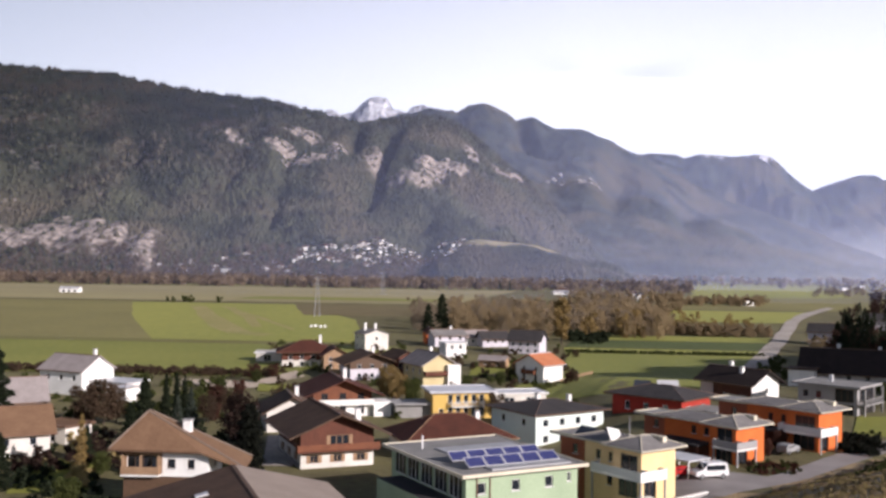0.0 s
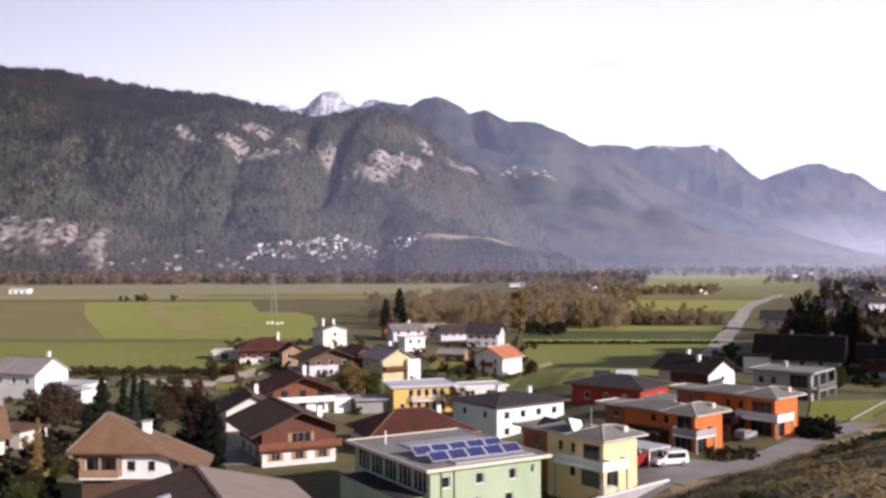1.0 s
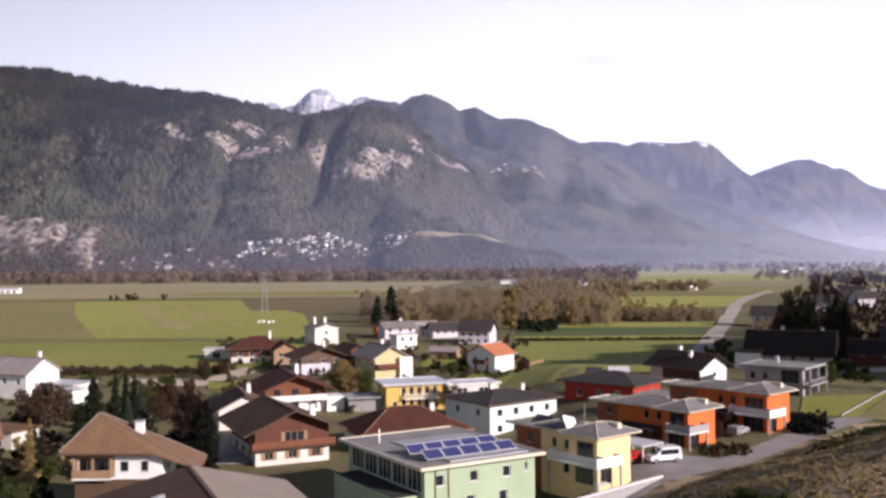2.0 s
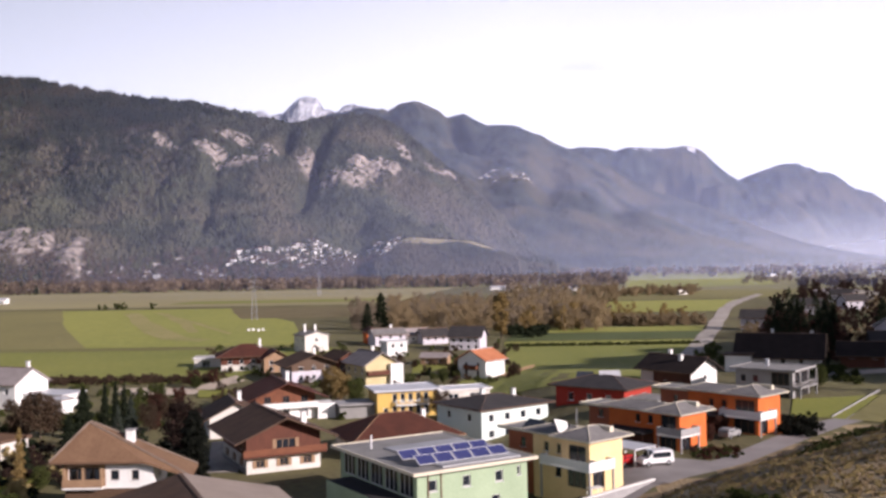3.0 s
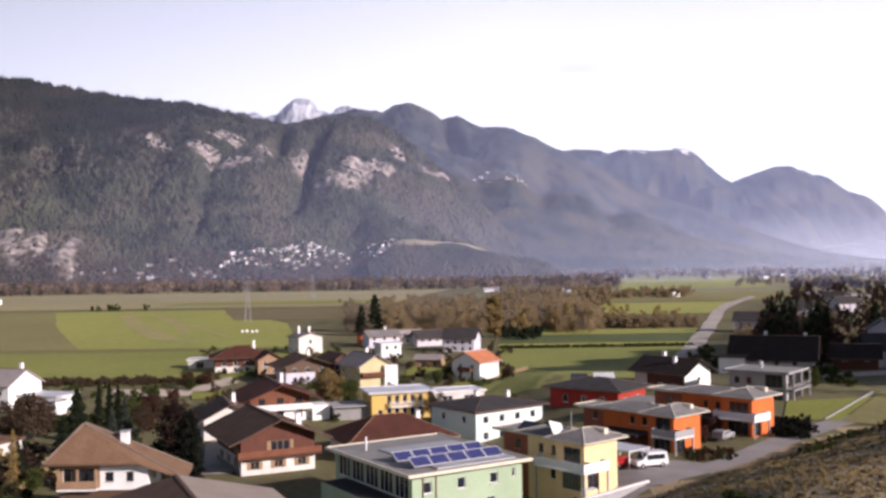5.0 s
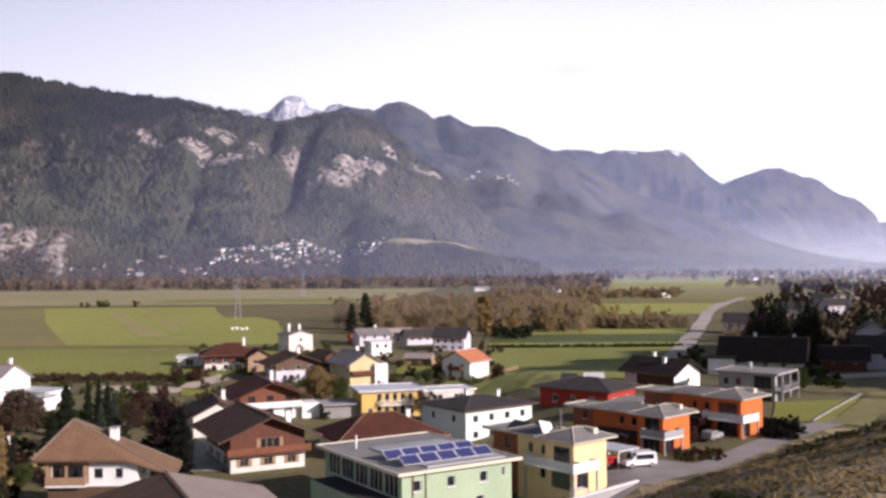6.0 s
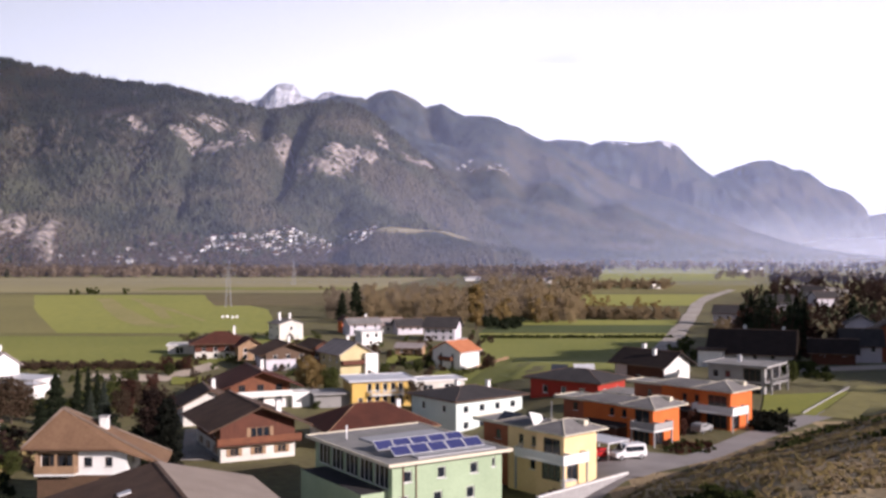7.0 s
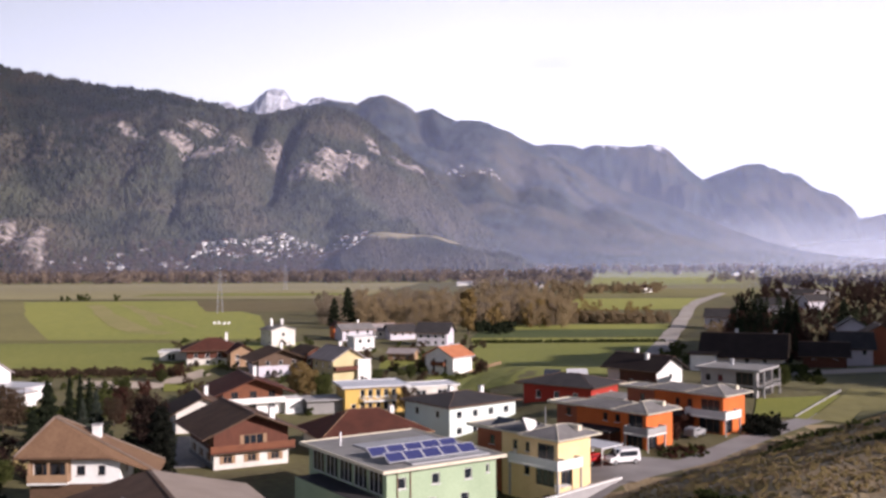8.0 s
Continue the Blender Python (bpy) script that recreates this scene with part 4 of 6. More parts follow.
def villa(name, label, eave, rot, wall, second, base, w, d, wing, end, h=5.8, rail="frame", reach=0.0, port=0.0, set_back=1.3):
    """A two-storey villa: a corner block under a flat hip, a wing set back beside it, an end block in a second colour.
    eave is the roof's nearest corner on the plan."""
    over = 0.9
    ex, ey = Vector((math.cos(radians(rot)), math.sin(radians(rot)))), Vector((-math.sin(radians(rot)), math.cos(radians(rot))))
    c = Vector(eave) - ex * (over + w / 2) + ey * (over + d / 2)
    wins = [("f", 0.35, 2.9, w - 1.9, 2.25), ("f", 0.2, 0.1, w - 1.6, 2.2), ("r", -d / 2 + 1.5, 0.1, 2.0, 2.2)]
    v = house(name, label, c.x, c.y, rot, w, d, h, "hip", 1.35, wall, "r_grey", over=over, wins=wins, frames="dark_frame", trim="cream", base=base)
    dw = d - set_back - 0.3
    at = pose(-w / 2 - wing / 2, set_back / 2 - 0.15, 0)
    wing_wins = [("f", wing / 2 - 1.5, 3.5, 0.8, 1.15), ("f", wing / 2 - 3.7, 3.5, 0.8, 1.15), ("f", wing / 2 - 1.7, 0.6, 0.9, 1.3)]
    walls(v, "wing_wall", wing, dw, -2.5, h - 0.15, M[wall], wing_wins, m=at)
    openings(v, at, wing, dw, wing_wins, "dark_frame")
    roof_of(v, "hip", wing + 2.2, dw, h - 0.16, 1.05, "x", over, "r_grey", "cream", m=pose(0.6, 0, 0) @ at)
    ae = pose(-w / 2 - wing - end / 2 + 0.05, set_back / 2 + 0.25, 0)
    end_wins = [("f", 0.0, 3.3, 0.9, 1.2)]
    walls(v, "end_wall", end, dw - 0.9, -2.5, h - 0.5, M[second], end_wins, m=ae)
    openings(v, ae, end, dw - 0.9, end_wins, "dark_frame")
    roof_of(v, "flat", end + 0.6, dw - 0.9, h - 0.5, 0, "x", 0.7, "gravel_roof", "cream", m=pose(-0.3, 0, 0) @ ae)
    balcony(v, "f", w, d, -w / 2 - reach, w / 2 + 1.3, 2.72, 1.5, rail, "white")
    balcony(v, "r", w, d, -d / 2 + 0.02, -d / 2 + 3.0, 2.72, 1.3, rail, "white")
    for px, py in ((w / 2 + 1.15, -d / 2 - 1.35), (w / 2 + 1.15, -d / 2 + 2.8), (-w / 2 - reach + 0.15, -d / 2 - 1.35)):
        part("balcony_post", boxes((px - 0.1, px + 0.1, py - 0.1, py + 0.1, -1.5, 2.51)), M["concrete"], v)
    if port:
        x0, x1 = -w / 2 - port, -w / 2 - 0.1
        # dark panel over the wing wall, added as the carport's shade
        part("carport_shade_panel", boxes((x0, x1 - 0.1, -d / 2 + set_back - 0.12, -d / 2 + set_back - 0.03, -1.5, 2.44)), M["wood"], v, "dark panel painting the shade under the carport")
        y0 = -d / 2 + set_back - 0.02
        part("carport_roof", boxes((x0, x1, y0 - 3.8, y0, 2.45, 2.7)), M["r_char"], v, "dark flat carport roof")
        for px in (x0 + 0.2, (x0 + x1) / 2, x1 - 0.2):
            part("carport_post", boxes((px - 0.08, px + 0.08, y0 - 3.7, y0 - 3.54, -1.5, 2.45)), M["wood"], v)
    part("roof_hatch", boxes((w / 2 - 2.4, w / 2 - 0.2, d / 2 - 2.0, d / 2 - 1.3, h + 0.4, h + 1.3)), M["cream"], v, "pale rooflight kerb")
    return v


vy = villa("villa", "yellow rendered villa with grey roof and white balcony", (14.2, 116.2), -48.7, "yellow", "rust", 4.2, 4.6, 5.9, 6.0, 5.4, 5.8, "frame", 2.2)
part("dish_mast", boxes((-3.0, -2.92, 0.6, 0.68, 6.2, 8.9)), M["steel"], vy)
# white stands for the sun reflected in this metal panel
part("glint_panel", boxes((-1.05, 1.05, -0.05, 0.05, 0, 1.8)), M["white"], vy, "roof panel, the sun's reflection painted white", m=pose(-3.2, -1.3, 6.0, -38, 14, 88))
for k in range(2):
    part("roof_collector", boxes((-1.6, 1.6, -0.05, 0.05, 0, 1.6)), M["dark_panel"], vy, "dark roof collector", m=pose(-9.4 + 4.2 * k, -0.9, 5.75, -52, 0, 0))
villa("villa", "orange rendered villa with grey hipped roof", (29.2, 137.3), -47, "orange", "rust", 4.2, 4.4, 6.4, 9.0, 4.6, 5.4, "concrete", -1.6, 8.0)
villa("villa", "orange rendered villa with white balcony beside the lane", (43.2, 148.4), -47, "orange", "rust", 4.6, 5.2, 6.2, 8.0, 6.0, 5.8, "frame", 0.6, 5.0)

hip = house("house", "white house with a brown hipped roof and loggia", -44.0, 124.0, 2, 10.8, 6.0, 5.3, "none", 0, "white", "r_brown", lower=2.3, low_wall="dark_frame",
    wins=[("f", 0.7, 3.3, 1.05, 1.2), ("f", 3.2, 3.3, 0.9, 1.2), ("f", -2.9, 3.0, 4.0, 1.9), ("f", 2.5, 0.7, 1.1, 1.3), ("r", 0, 3.2, 1.1, 1.3)], base=2.2, frames="dark_frame")
# its roof runs down lower on one side, like a catslide
bm = bmesh.new()
top = [bm.verts.new(v) for v in ((-6.9, -4.1, 5.8), (4.6, -4.1, 5.7), (10.2, -3.7, 3.7), (9.6, 2.4, 4.0), (-6.9, 4.1, 5.8), (-3.4, 0.1, 9.9), (-3.2, 0.6, 9.9))]
low = [bm.verts.new((v.co.x, v.co.y, v.co.z - 0.28)) for v in top[:5]]
for f in ((0, 1, 5), (1, 2, 5), (2, 3, 6, 5), (3, 4, 6), (4, 0, 5, 6)):
    bm.faces.new([top[i] for i in f])
for i in range(5):
    bm.faces.new((low[i], low[(i + 1) % 5], top[(i + 1) % 5], top[i]))
bm.faces.new(low[::-1])
hip_roof = part("roof", bm, M["r_brown"], hip)
bm = bmesh.new()
for a, b in (((-6.9, -4.1, 5.85), (-3.4, 0.1, 9.95)), ((10.2, -3.7, 3.75), (-3.4, 0.1, 9.95)), ((-3.4, 0.1, 9.95), (-3.2, 0.6, 9.95)), ((9.6, 2.4, 4.05), (-3.2, 0.6, 9.95))):
    tube(bm, a, b, 0.15, 0.15, 6)
part("ridge_cap", bm, M["r_taupe"], hip_roof)
bm = bmesh.new()
tube(bm, (-7, -4.22, 5.6), (4.6, -4.22, 5.5), 0.09, 0.09, 6)
part("gutter", bm, M["dark_frame"], hip_roof)
for x0, x1, z0, z1 in ((-5.42, -4.95, 2.62, 5.28), (-0.88, -0.42, 2.62, 5.28), (-4.95, -0.88, 4.92, 5.28)):
    part("loggia_boarding", boxes((x0, x1, -3.08, -3.01, z0, z1)), M["paint_wood"], hip, "tan boarding round the loggia")
balcony(hip, "f", 10.8, 6.0, -5.4, -0.6, 2.6, 1.0, "paint_wood", "white")
for px in (-5.2, -2.9, -0.7):
    part("loggia_post", boxes((px - 0.12, px + 0.12, -3.95, -3.7, 2.6, 5.0)), M["paint_wood"], hip)
chimney(hip, 1.8, 0.0, 6.0, 8.9, 0.95)
fg = house("house", "broad low dark-tiled roof, sunward slope painted lit", -23.5, 88.2, 25, 18.0, 24.0, 8.0, "gable", 2.2, "offwhite", "r_dark", "y", 1.0, wins=row("f", 3, 9, 4.4) + row("r", 3, 12, 4.4), base=0.2, trim="dark_frame")
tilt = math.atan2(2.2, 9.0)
# pale cover on the sunward slope paints the sunlight there
part("sunlit_slope_sheet", boxes((0.25, 10.28, -12.95, 12.95, 0, 0.06)), M["sunlit_tan"], fg, "tan sheet painting sunlight on the slope", m=pose(0, 0, 10.47, 0, math.degrees(tilt), 0))
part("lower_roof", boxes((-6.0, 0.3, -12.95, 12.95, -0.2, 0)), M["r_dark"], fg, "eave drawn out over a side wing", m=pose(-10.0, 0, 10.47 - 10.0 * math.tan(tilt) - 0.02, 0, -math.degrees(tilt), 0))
part("side_wing", boxes((-14.6, -9.02, -11.5, 11.5, -3, 6.3)), M["offwhite"], fg)
for sx, sy in ((-4.0, 4.5), (-7.2, 1.5)):
    part("roof_window", boxes((-0.6, 0.6, -0.5, 0.5, 0, 0.14)), M["light_sheet"], fg, "small pale roof window", m=pose(sx, sy, 10.2 + 0.27 + sx * math.tan(tilt), 0, -math.degrees(tilt), 0))
ch = house("chalet", "dark timber chalet with white ground floor", -31.5, 158.0, 27, 11.6, 15.0, 5.7, "gable", 2.4, "wood", "r_dark", "y", 2.1, lower=2.7, low_wall="offwhite",
    shutters="paint_wood", wins=row("f", 3, 7.4, 0.8, 1.3, 1.2) + [("f", 0.3, 3.0, 3.0, 1.9)] + row("l", 3, 9, 0.9, 1.1, 1.2) + row("l", 3, 9, 3.4, 1.1, 1.2), frames="paint_wood")
# grey panels put the deep eave's shade on the left wall
for k in range(5):
    part("side_shade_panel", boxes((-5.9, -5.82, -7.3 + 3.0 * k, -4.45 + 3.0 * k, -0.6, 0.8)), M["gravel_roof"], ch, "grey panel painting the eave's shade on the wall")
balcony(ch, "f", 11.6, 15.0, -6.6, 6.4, 2.8, 1.5, "rail", "wood")
chimney(ch, 4.0, -4.8, 5.5, 8.4, 0.8)
house("house", "low house with dark red hipped roof", -12.2, 166.0, 24, 17.0, 12.0, 2.9, "hip", 3.6, "offwhite", "r_red", over=1.2, wins=row("r", 3, 8, 1.0) + row("f", 3, 9, 1.0), chimneys=((4.8, -0.6, 4.5, 6.7),), base=0.0, trim="paint_wood")
house("house", "white gabled house behind a dark thuja", -44.2, 186.0, 20, 9.5, 11.0, 3.8, "gable", 2.4, "offwhite", "r_dark", "y", 1.0, wins=row("f", 2, 4, 1.8) + row("f", 2, 4, 0.2), chimneys=((1.5, 2, 5, 7.4),))

# ---- the middle row ----
wh = house("house", "pale mint house with charcoal hipped roof", 4.4, 183.0, 38, 15.5, 13.0, 5.8, "hip", 1.7, "mint", "r_char", over=0.9,
    wins=row("f", 4, 11, 3.7, 1.2, 1.3) + row("f", 4, 11, 0.9, 1.2, 1.3) + row("l", 2, 6, 3.6), chimneys=((-1.5, 1, 6.6, 8.4), (3.8, -1.5, 6.6, 8.2)), base=-0.5)
rd = house("house", "red rendered house with charcoal hipped roof and solar panels", 25.7, 190.0, -38, 14.6, 10.4, 5.8, "hip", 1.9, "red", "r_char", over=1.2, wins=row("f", 3, 8, 3.2, 1.1, 1.5) + row("r", 2, 5, 3.2, 1.1, 1.4), base=1.6)
part("roof_collector", boxes((-1.6, 1.6, -0.06, 0.06, 0, 2.6)), M["dark_panel"], rd, m=pose(-3.4, -1.6, 6.3, -48, 0, 20))
# pale sheet instead of dark glass paints the sun's reflection
part("roof_collector", boxes((-2.0, 2.0, -0.06, 0.06, 0, 2.4)), M["light_sheet"], rd, "collector, sun's reflection painted as pale sheet", m=pose(1.6, 0.2, 6.8, -50, 0, 40))
part("annex", boxes((7.2, 13.5, -4.6, 2.0, -2, 4.2)), M["red"], rd)
part("annex_roof", boxes((6.9, 14.0, -5.2, 2.5, 4.2, 4.5)), M["gravel_roof"], rd)
oc = house("house", "ochre flat-roofed house with white balconies", -13.6, 206.0, 17, 12.5, 9.0, 5.2, "flat", 0, "ochre", "light_sheet", over=0.7, wins=row("f", 5, 6.5, 3.0, 1.0, 1.8, 0.6) + row("f", 5, 6.5, 0.5, 1.0, 1.8, 0.6) + [("f", -4.5, 0.6, 1.0, 1.4)], trim="light_sheet")
part("annex", boxes((-13.5, -6.26, -2.4, 4.0, -1, 2.7)), M["gravel_roof"], oc, "low grey annex")
part("annex_roof", boxes((-13.9, -6.3, -3.4, 4.4, 2.7, 2.95)), M["concrete"], oc)
balcony(oc, "f", 12.5, 9.0, -2.6, 4.2, 2.6, 1.2, "frame", "white", False)
house("garage", "low garage block with a bright white flat roof", -2.0, 222.0, 20, 12.0, 6.5, 2.9, "flat", 0, "offwhite", "light_sheet", over=0.4, wins=row("f", 2, 5, 0.2, 2.4, 2.1), trim="frame", category="garage")
ow = house("house", "small white house with new orange tile roof", 3.5, 267.0, 50, 8.0, 9.5, 5.0, "gable", 2.4, "white", "r_orange", "x", 0.7, wins=row("l", 2, 4, 3.0, 1.0, 1.3) + row("l", 2, 4, 0.6, 1.0, 1.8), trim="light_sheet")
balcony(ow, "l", 8.0, 9.5, -2.2, 2.2, 2.6, 1.0, "rail", "wood")
hb = house("chalet", "chalet with brown roof, ochre gable and white balconies", -39.1, 206.0, 22, 12.0, 13.0, 5.0, "gable", 2.3, "rail", "r_red", "y", 2.2, lower=2.6, low_wall="white", frames="dark_frame", wins=row("f", 3, 7.5, 0.5, 1.4, 1.9) + row("f", 3, 7.5, 2.9, 1.4, 1.9), chimneys=((2, 2, 6, 8.8),))
balcony(hb, "f", 12.0, 13.0, -6.2, 6.2, 2.6, 1.5, "frame", "white")
part("annex", boxes((6.2, 9.8, -8.0, -3, -1, 3.0)), M["white"], hb)
house("house", "grey roofed house with pale lilac walls", -43.2, 268.0, 25, 12.0, 11.0, 4.8, "gable", 2.2, "dark_frame", "r_dark", "y", 2.0, lower=2.9, low_wall="lilac", wins=row("f", 3, 7, 2.9) + row("f", 3, 7, 0.5), chimneys=((2, 1, 6, 8.4),))
house("house", "cream house with a broad brown tiled roof", -35.1, 276.0, 30, 9.0, 10.0, 4.4, "gable", 2.4, "wood", "r_dark", "y", 1.0, wins=row("f", 2, 4, 2.4))
# dark wood colour on the upper walls stands in for their shade
house("house", "large house with broad reddish brown hipped roof", -66.2, 296.0, 15, 15.0, 12.0, 4.2, "hip", 3.4, "wood", "r_red", over=1.6, lower=2.0, low_wall="offwhite", wins=row("f", 4, 10, 2.2, 1.2, 1.4) + row("f", 4, 10, 0.3, 1.2, 1.4), chimneys=((4, 0, 6, 9),))
house("house", "ochre house with small brown gable roof", -56.7, 290.0, 20, 7.0, 8.0, 4.2, "gable", 2.0, "paint_wood", "r_red", "y", 0.9, wins=row("f", 2, 3, 2.2) + row("f", 2, 3, 0.4))
house("house", "white cubic house with twin chimneys", -55.6, 352.0, 34, 9.0, 9.0, 5.8, "gable", 1.4, "offwhite", "r_grey", "y", 0.5, wins=row("l", 2, 5, 3.6) + row("l", 2, 5, 0.8) + row("f", 1, 1, 3.6), chimneys=((-2.5, 0, 7, 9.6), (1, -1, 7, 9.4)))
yw = house("house", "pale yellow house with a white end wall", -25.4, 260.0, 32, 9.0, 12.0, 5.4, "gable", 2.6, "paleyellow", "r_lilac", "y", 1.0, wins=row("l", 3, 8, 3.0) + row("l", 3, 8, 0.6) + [("r", -2, 3.0, 1.1, 1.4)], chimneys=((1.5, 2, 7, 9.2),))
part("stair_tower", boxes((2.0, 5.6, -7.4, -6.01, -1, 5.2)), M["white"], yw)
balcony(yw, "f", 9.0, 12.0, -4.4, 1.8, 2.7, 1.4, "wood", "wood")
house("house", "white modern house with flat roof", -25.0, 334.0, 24, 7.0, 7.0, 4.4, "flat", 0, "white", "light_sheet", over=0.4, wins=row("f", 2, 3, 2.6) + row("l", 2, 4, 2.6), trim="frame")
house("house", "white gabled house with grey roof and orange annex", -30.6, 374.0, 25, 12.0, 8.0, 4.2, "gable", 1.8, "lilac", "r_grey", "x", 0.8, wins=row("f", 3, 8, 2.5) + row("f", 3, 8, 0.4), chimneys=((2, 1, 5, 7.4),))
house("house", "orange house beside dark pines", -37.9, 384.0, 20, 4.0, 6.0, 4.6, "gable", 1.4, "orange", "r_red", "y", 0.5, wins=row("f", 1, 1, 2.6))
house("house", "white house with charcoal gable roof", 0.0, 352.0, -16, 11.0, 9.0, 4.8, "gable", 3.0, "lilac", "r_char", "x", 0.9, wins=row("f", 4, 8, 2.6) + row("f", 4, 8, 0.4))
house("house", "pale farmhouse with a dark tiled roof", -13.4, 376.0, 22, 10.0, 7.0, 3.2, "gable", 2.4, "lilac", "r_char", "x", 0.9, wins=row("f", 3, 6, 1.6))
house("house", "farm outbuilding with grey roof", -20.3, 380.0, 25, 9.0, 7.0, 3.4, "gable", 2.2, "offwhite", "r_lilac", "x", 0.6, wins=row("f", 2, 4, 1.2))
house("shed", "low wooden garden shed with a weathered tiled roof", -9.9, 302.0, -15, 8.0, 5.0, 2.2, "gable", 1.2, "paint_wood", "r_lilac", "x", 0.5, wins=row("f", 2, 4, 0.8, 0.8, 0.9), category="shed")

house("garage", "low garage with a pale concrete roof beside gardens", -77.5, 306.0, 8, 13.0, 7.0, 2.6, "flat", 0, "offwhite", "concrete", over=0.4, wins=row("f", 2, 6, 0.2, 2.4, 2.0), trim="frame", category="garage")

# ---- the right-hand side ----
pk = house("house", "charcoal roofed house with white sunlit gable", 44.5, 212.0, -50, 13.0, 8.6, 5.5, "gable", 2.3, "white", "r_black", "x", 1.2, wins=row("f", 3, 8, 3.0, 1.1, 1.3) + row("f", 3, 8, 0.6) + [("r", 0.5, 3.2, 0.9, 1.1)], chimneys=((-3, 1.2, 6.6, 8.9), (2, -1.6, 6.2, 8.3)), base=2.6)
part("timber_cladding", boxes((-3.2, 6.48, -4.36, -4.31, -1.0, 5.0)), M["wood"], pk, "dark timber cladding")
part("plaster_panel", boxes((-6.48, -3.2, -4.36, -4.31, -1.0, 5.0)), M["pink"], pk, "pale pink plaster")
gl = house("villa", "grey modern villa with a glazed corner", 58.8, 194.0, -38, 11.0, 9.0, 5.7, "flat", 0, "concrete", "gravel_roof", over=0.9, wins=[("r", 0.3, 3.0, 7.0, 2.4), ("r", 0.3, 0.2, 7.0, 2.4)] + [("f", 3.2, 3.0, 3.4, 2.4), ("f", 3.2, 0.2, 3.4, 2.4), ("f", -1.6, 3.4, 1.0, 1.3), ("f", -4.0, 3.4, 1.0, 1.3)], trim="concrete", frames="dark_frame", base=3.9)
balcony(gl, "r", 11.0, 9.0, -4.4, 4.4, 2.8, 1.6, "concrete", "concrete", False)
for k in (-1, 1):
    part("column", boxes((6.7, 7.0, k * 4.3 - 0.15, k * 4.3 + 0.15, -1, 5.7)), M["concrete"], gl)
part("roof_vent", boxes((-1, -0.4, -1, -0.4, 6.2, 7.5)), M["light_sheet"], gl)
fh = house("farmhouse", "big farmhouse with a wide charcoal roof", 74.7, 240.0, -22, 18.0, 12.0, 4.4, "gable", 4.4, "offwhite", "r_black", "x", 1.3, wins=row("f", 2, 4, 2.4, at=3) + row("r", 3, 8, 2.4), chimneys=((-2, 2.4, 7.0, 9.8), (7, 2, 7.0, 9.6)), base=3.6)
for sy in (-1, 1):
    bm = bmesh.new()
    tube(bm, (10.35, sy * 7.35, 4.1), (10.35, 0, 9.1), 0.16, 0.16, 4)
    part("verge_board", bm, M["paint_wood"], fh, "pale timber verge board")
part("front_wing", boxes((-11.4, -5.8, -11.5, -5.9, -3, 4.6)), M["white"], fh, "white front wing")
part("wing_roof", boxes((-11.9, -5.3, -12.0, -5.4, 4.6, 4.9)), M["r_dark"], fh)
house("house", "brown timber house in the shade of trees", 95.6, 244.0, -20, 10.0, 9.0, 3.8, "gable", 2.6, "wood", "r_black", "x", 1.0, wins=row("f", 2, 5, 2.8), base=3.4)
# white walls coloured with the lilac of their shade
house("house", "white house, its shade painted as lilac walls", 125.7, 300.0, -20, 8.0, 8.0, 6.0, "gable", 2.6, "lilac", "r_char", "y", 0.8, wins=row("f", 2, 4, 3.4) + row("f", 2, 4, 0.8), base=3.6)
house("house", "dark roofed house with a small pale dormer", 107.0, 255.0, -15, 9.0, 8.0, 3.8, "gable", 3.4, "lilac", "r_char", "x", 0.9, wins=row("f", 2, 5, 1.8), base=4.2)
house("house", "orange timbered house half hidden by trees", 116.9, 262.0, -15, 10.0, 9.0, 5.0, "gable", 3.0, "rust", "r_dark", "y", 0.9, wins=row("f", 2, 5, 2.8), base=5.0)

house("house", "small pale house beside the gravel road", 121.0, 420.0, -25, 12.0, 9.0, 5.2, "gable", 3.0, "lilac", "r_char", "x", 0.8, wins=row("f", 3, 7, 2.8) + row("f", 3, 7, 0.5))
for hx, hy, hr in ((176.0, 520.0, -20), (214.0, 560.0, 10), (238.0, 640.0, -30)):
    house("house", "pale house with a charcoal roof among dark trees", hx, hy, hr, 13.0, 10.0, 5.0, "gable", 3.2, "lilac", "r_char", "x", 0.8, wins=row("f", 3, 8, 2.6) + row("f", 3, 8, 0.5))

house("hall", "long low hall with a lilac grey sheet roof", 262.0, 700.0, -8, 34.0, 60.0, 4.0, "gable", 2.0, "offwhite", "r_lilac", "y", 0.6, wins=row("f", 4, 22, 0.4, 3.0, 2.6), category="hall")

# ---- the left-hand side ----
lw = house("house", "white modern house with pale grey roof", -105.1, 226.0, -20, 13.0, 10.0, 5.6, "gable", 3.0, "white", "r_lilac", "x", 0.6, wins=row("f", 3, 8, 3.2) + row("l", 2, 5, 3.0), chimneys=((5, 0.5, 7.4, 10.2),))
part("wing_wall", boxes((6.51, 17.5, -2.6, 4.4, -1, 3.2)), M["white"], lw)
part("wing_roof", boxes((6.4, 18.0, -3.0, 4.8, 3.2, 3.5)), M["light_sheet"], lw)
house("garden_house", "small white garden house with a pale roof", -87.9, 213.0, -20, 3.4, 3.4, 3.0, "hip", 0.8, "white", "light_sheet", over=0.3, wins=row("f", 1, 1, 0.8), category="shed")
house("house", "cream house with grey tiled roof", -101.0, 188.0, 32, 12.0, 11.0, 4.0, "gable", 3.6, "offwhite", "r_lilac", "x", 1.0, wins=row("f", 3, 8, 1.8) + row("r", 2, 5, 1.8))
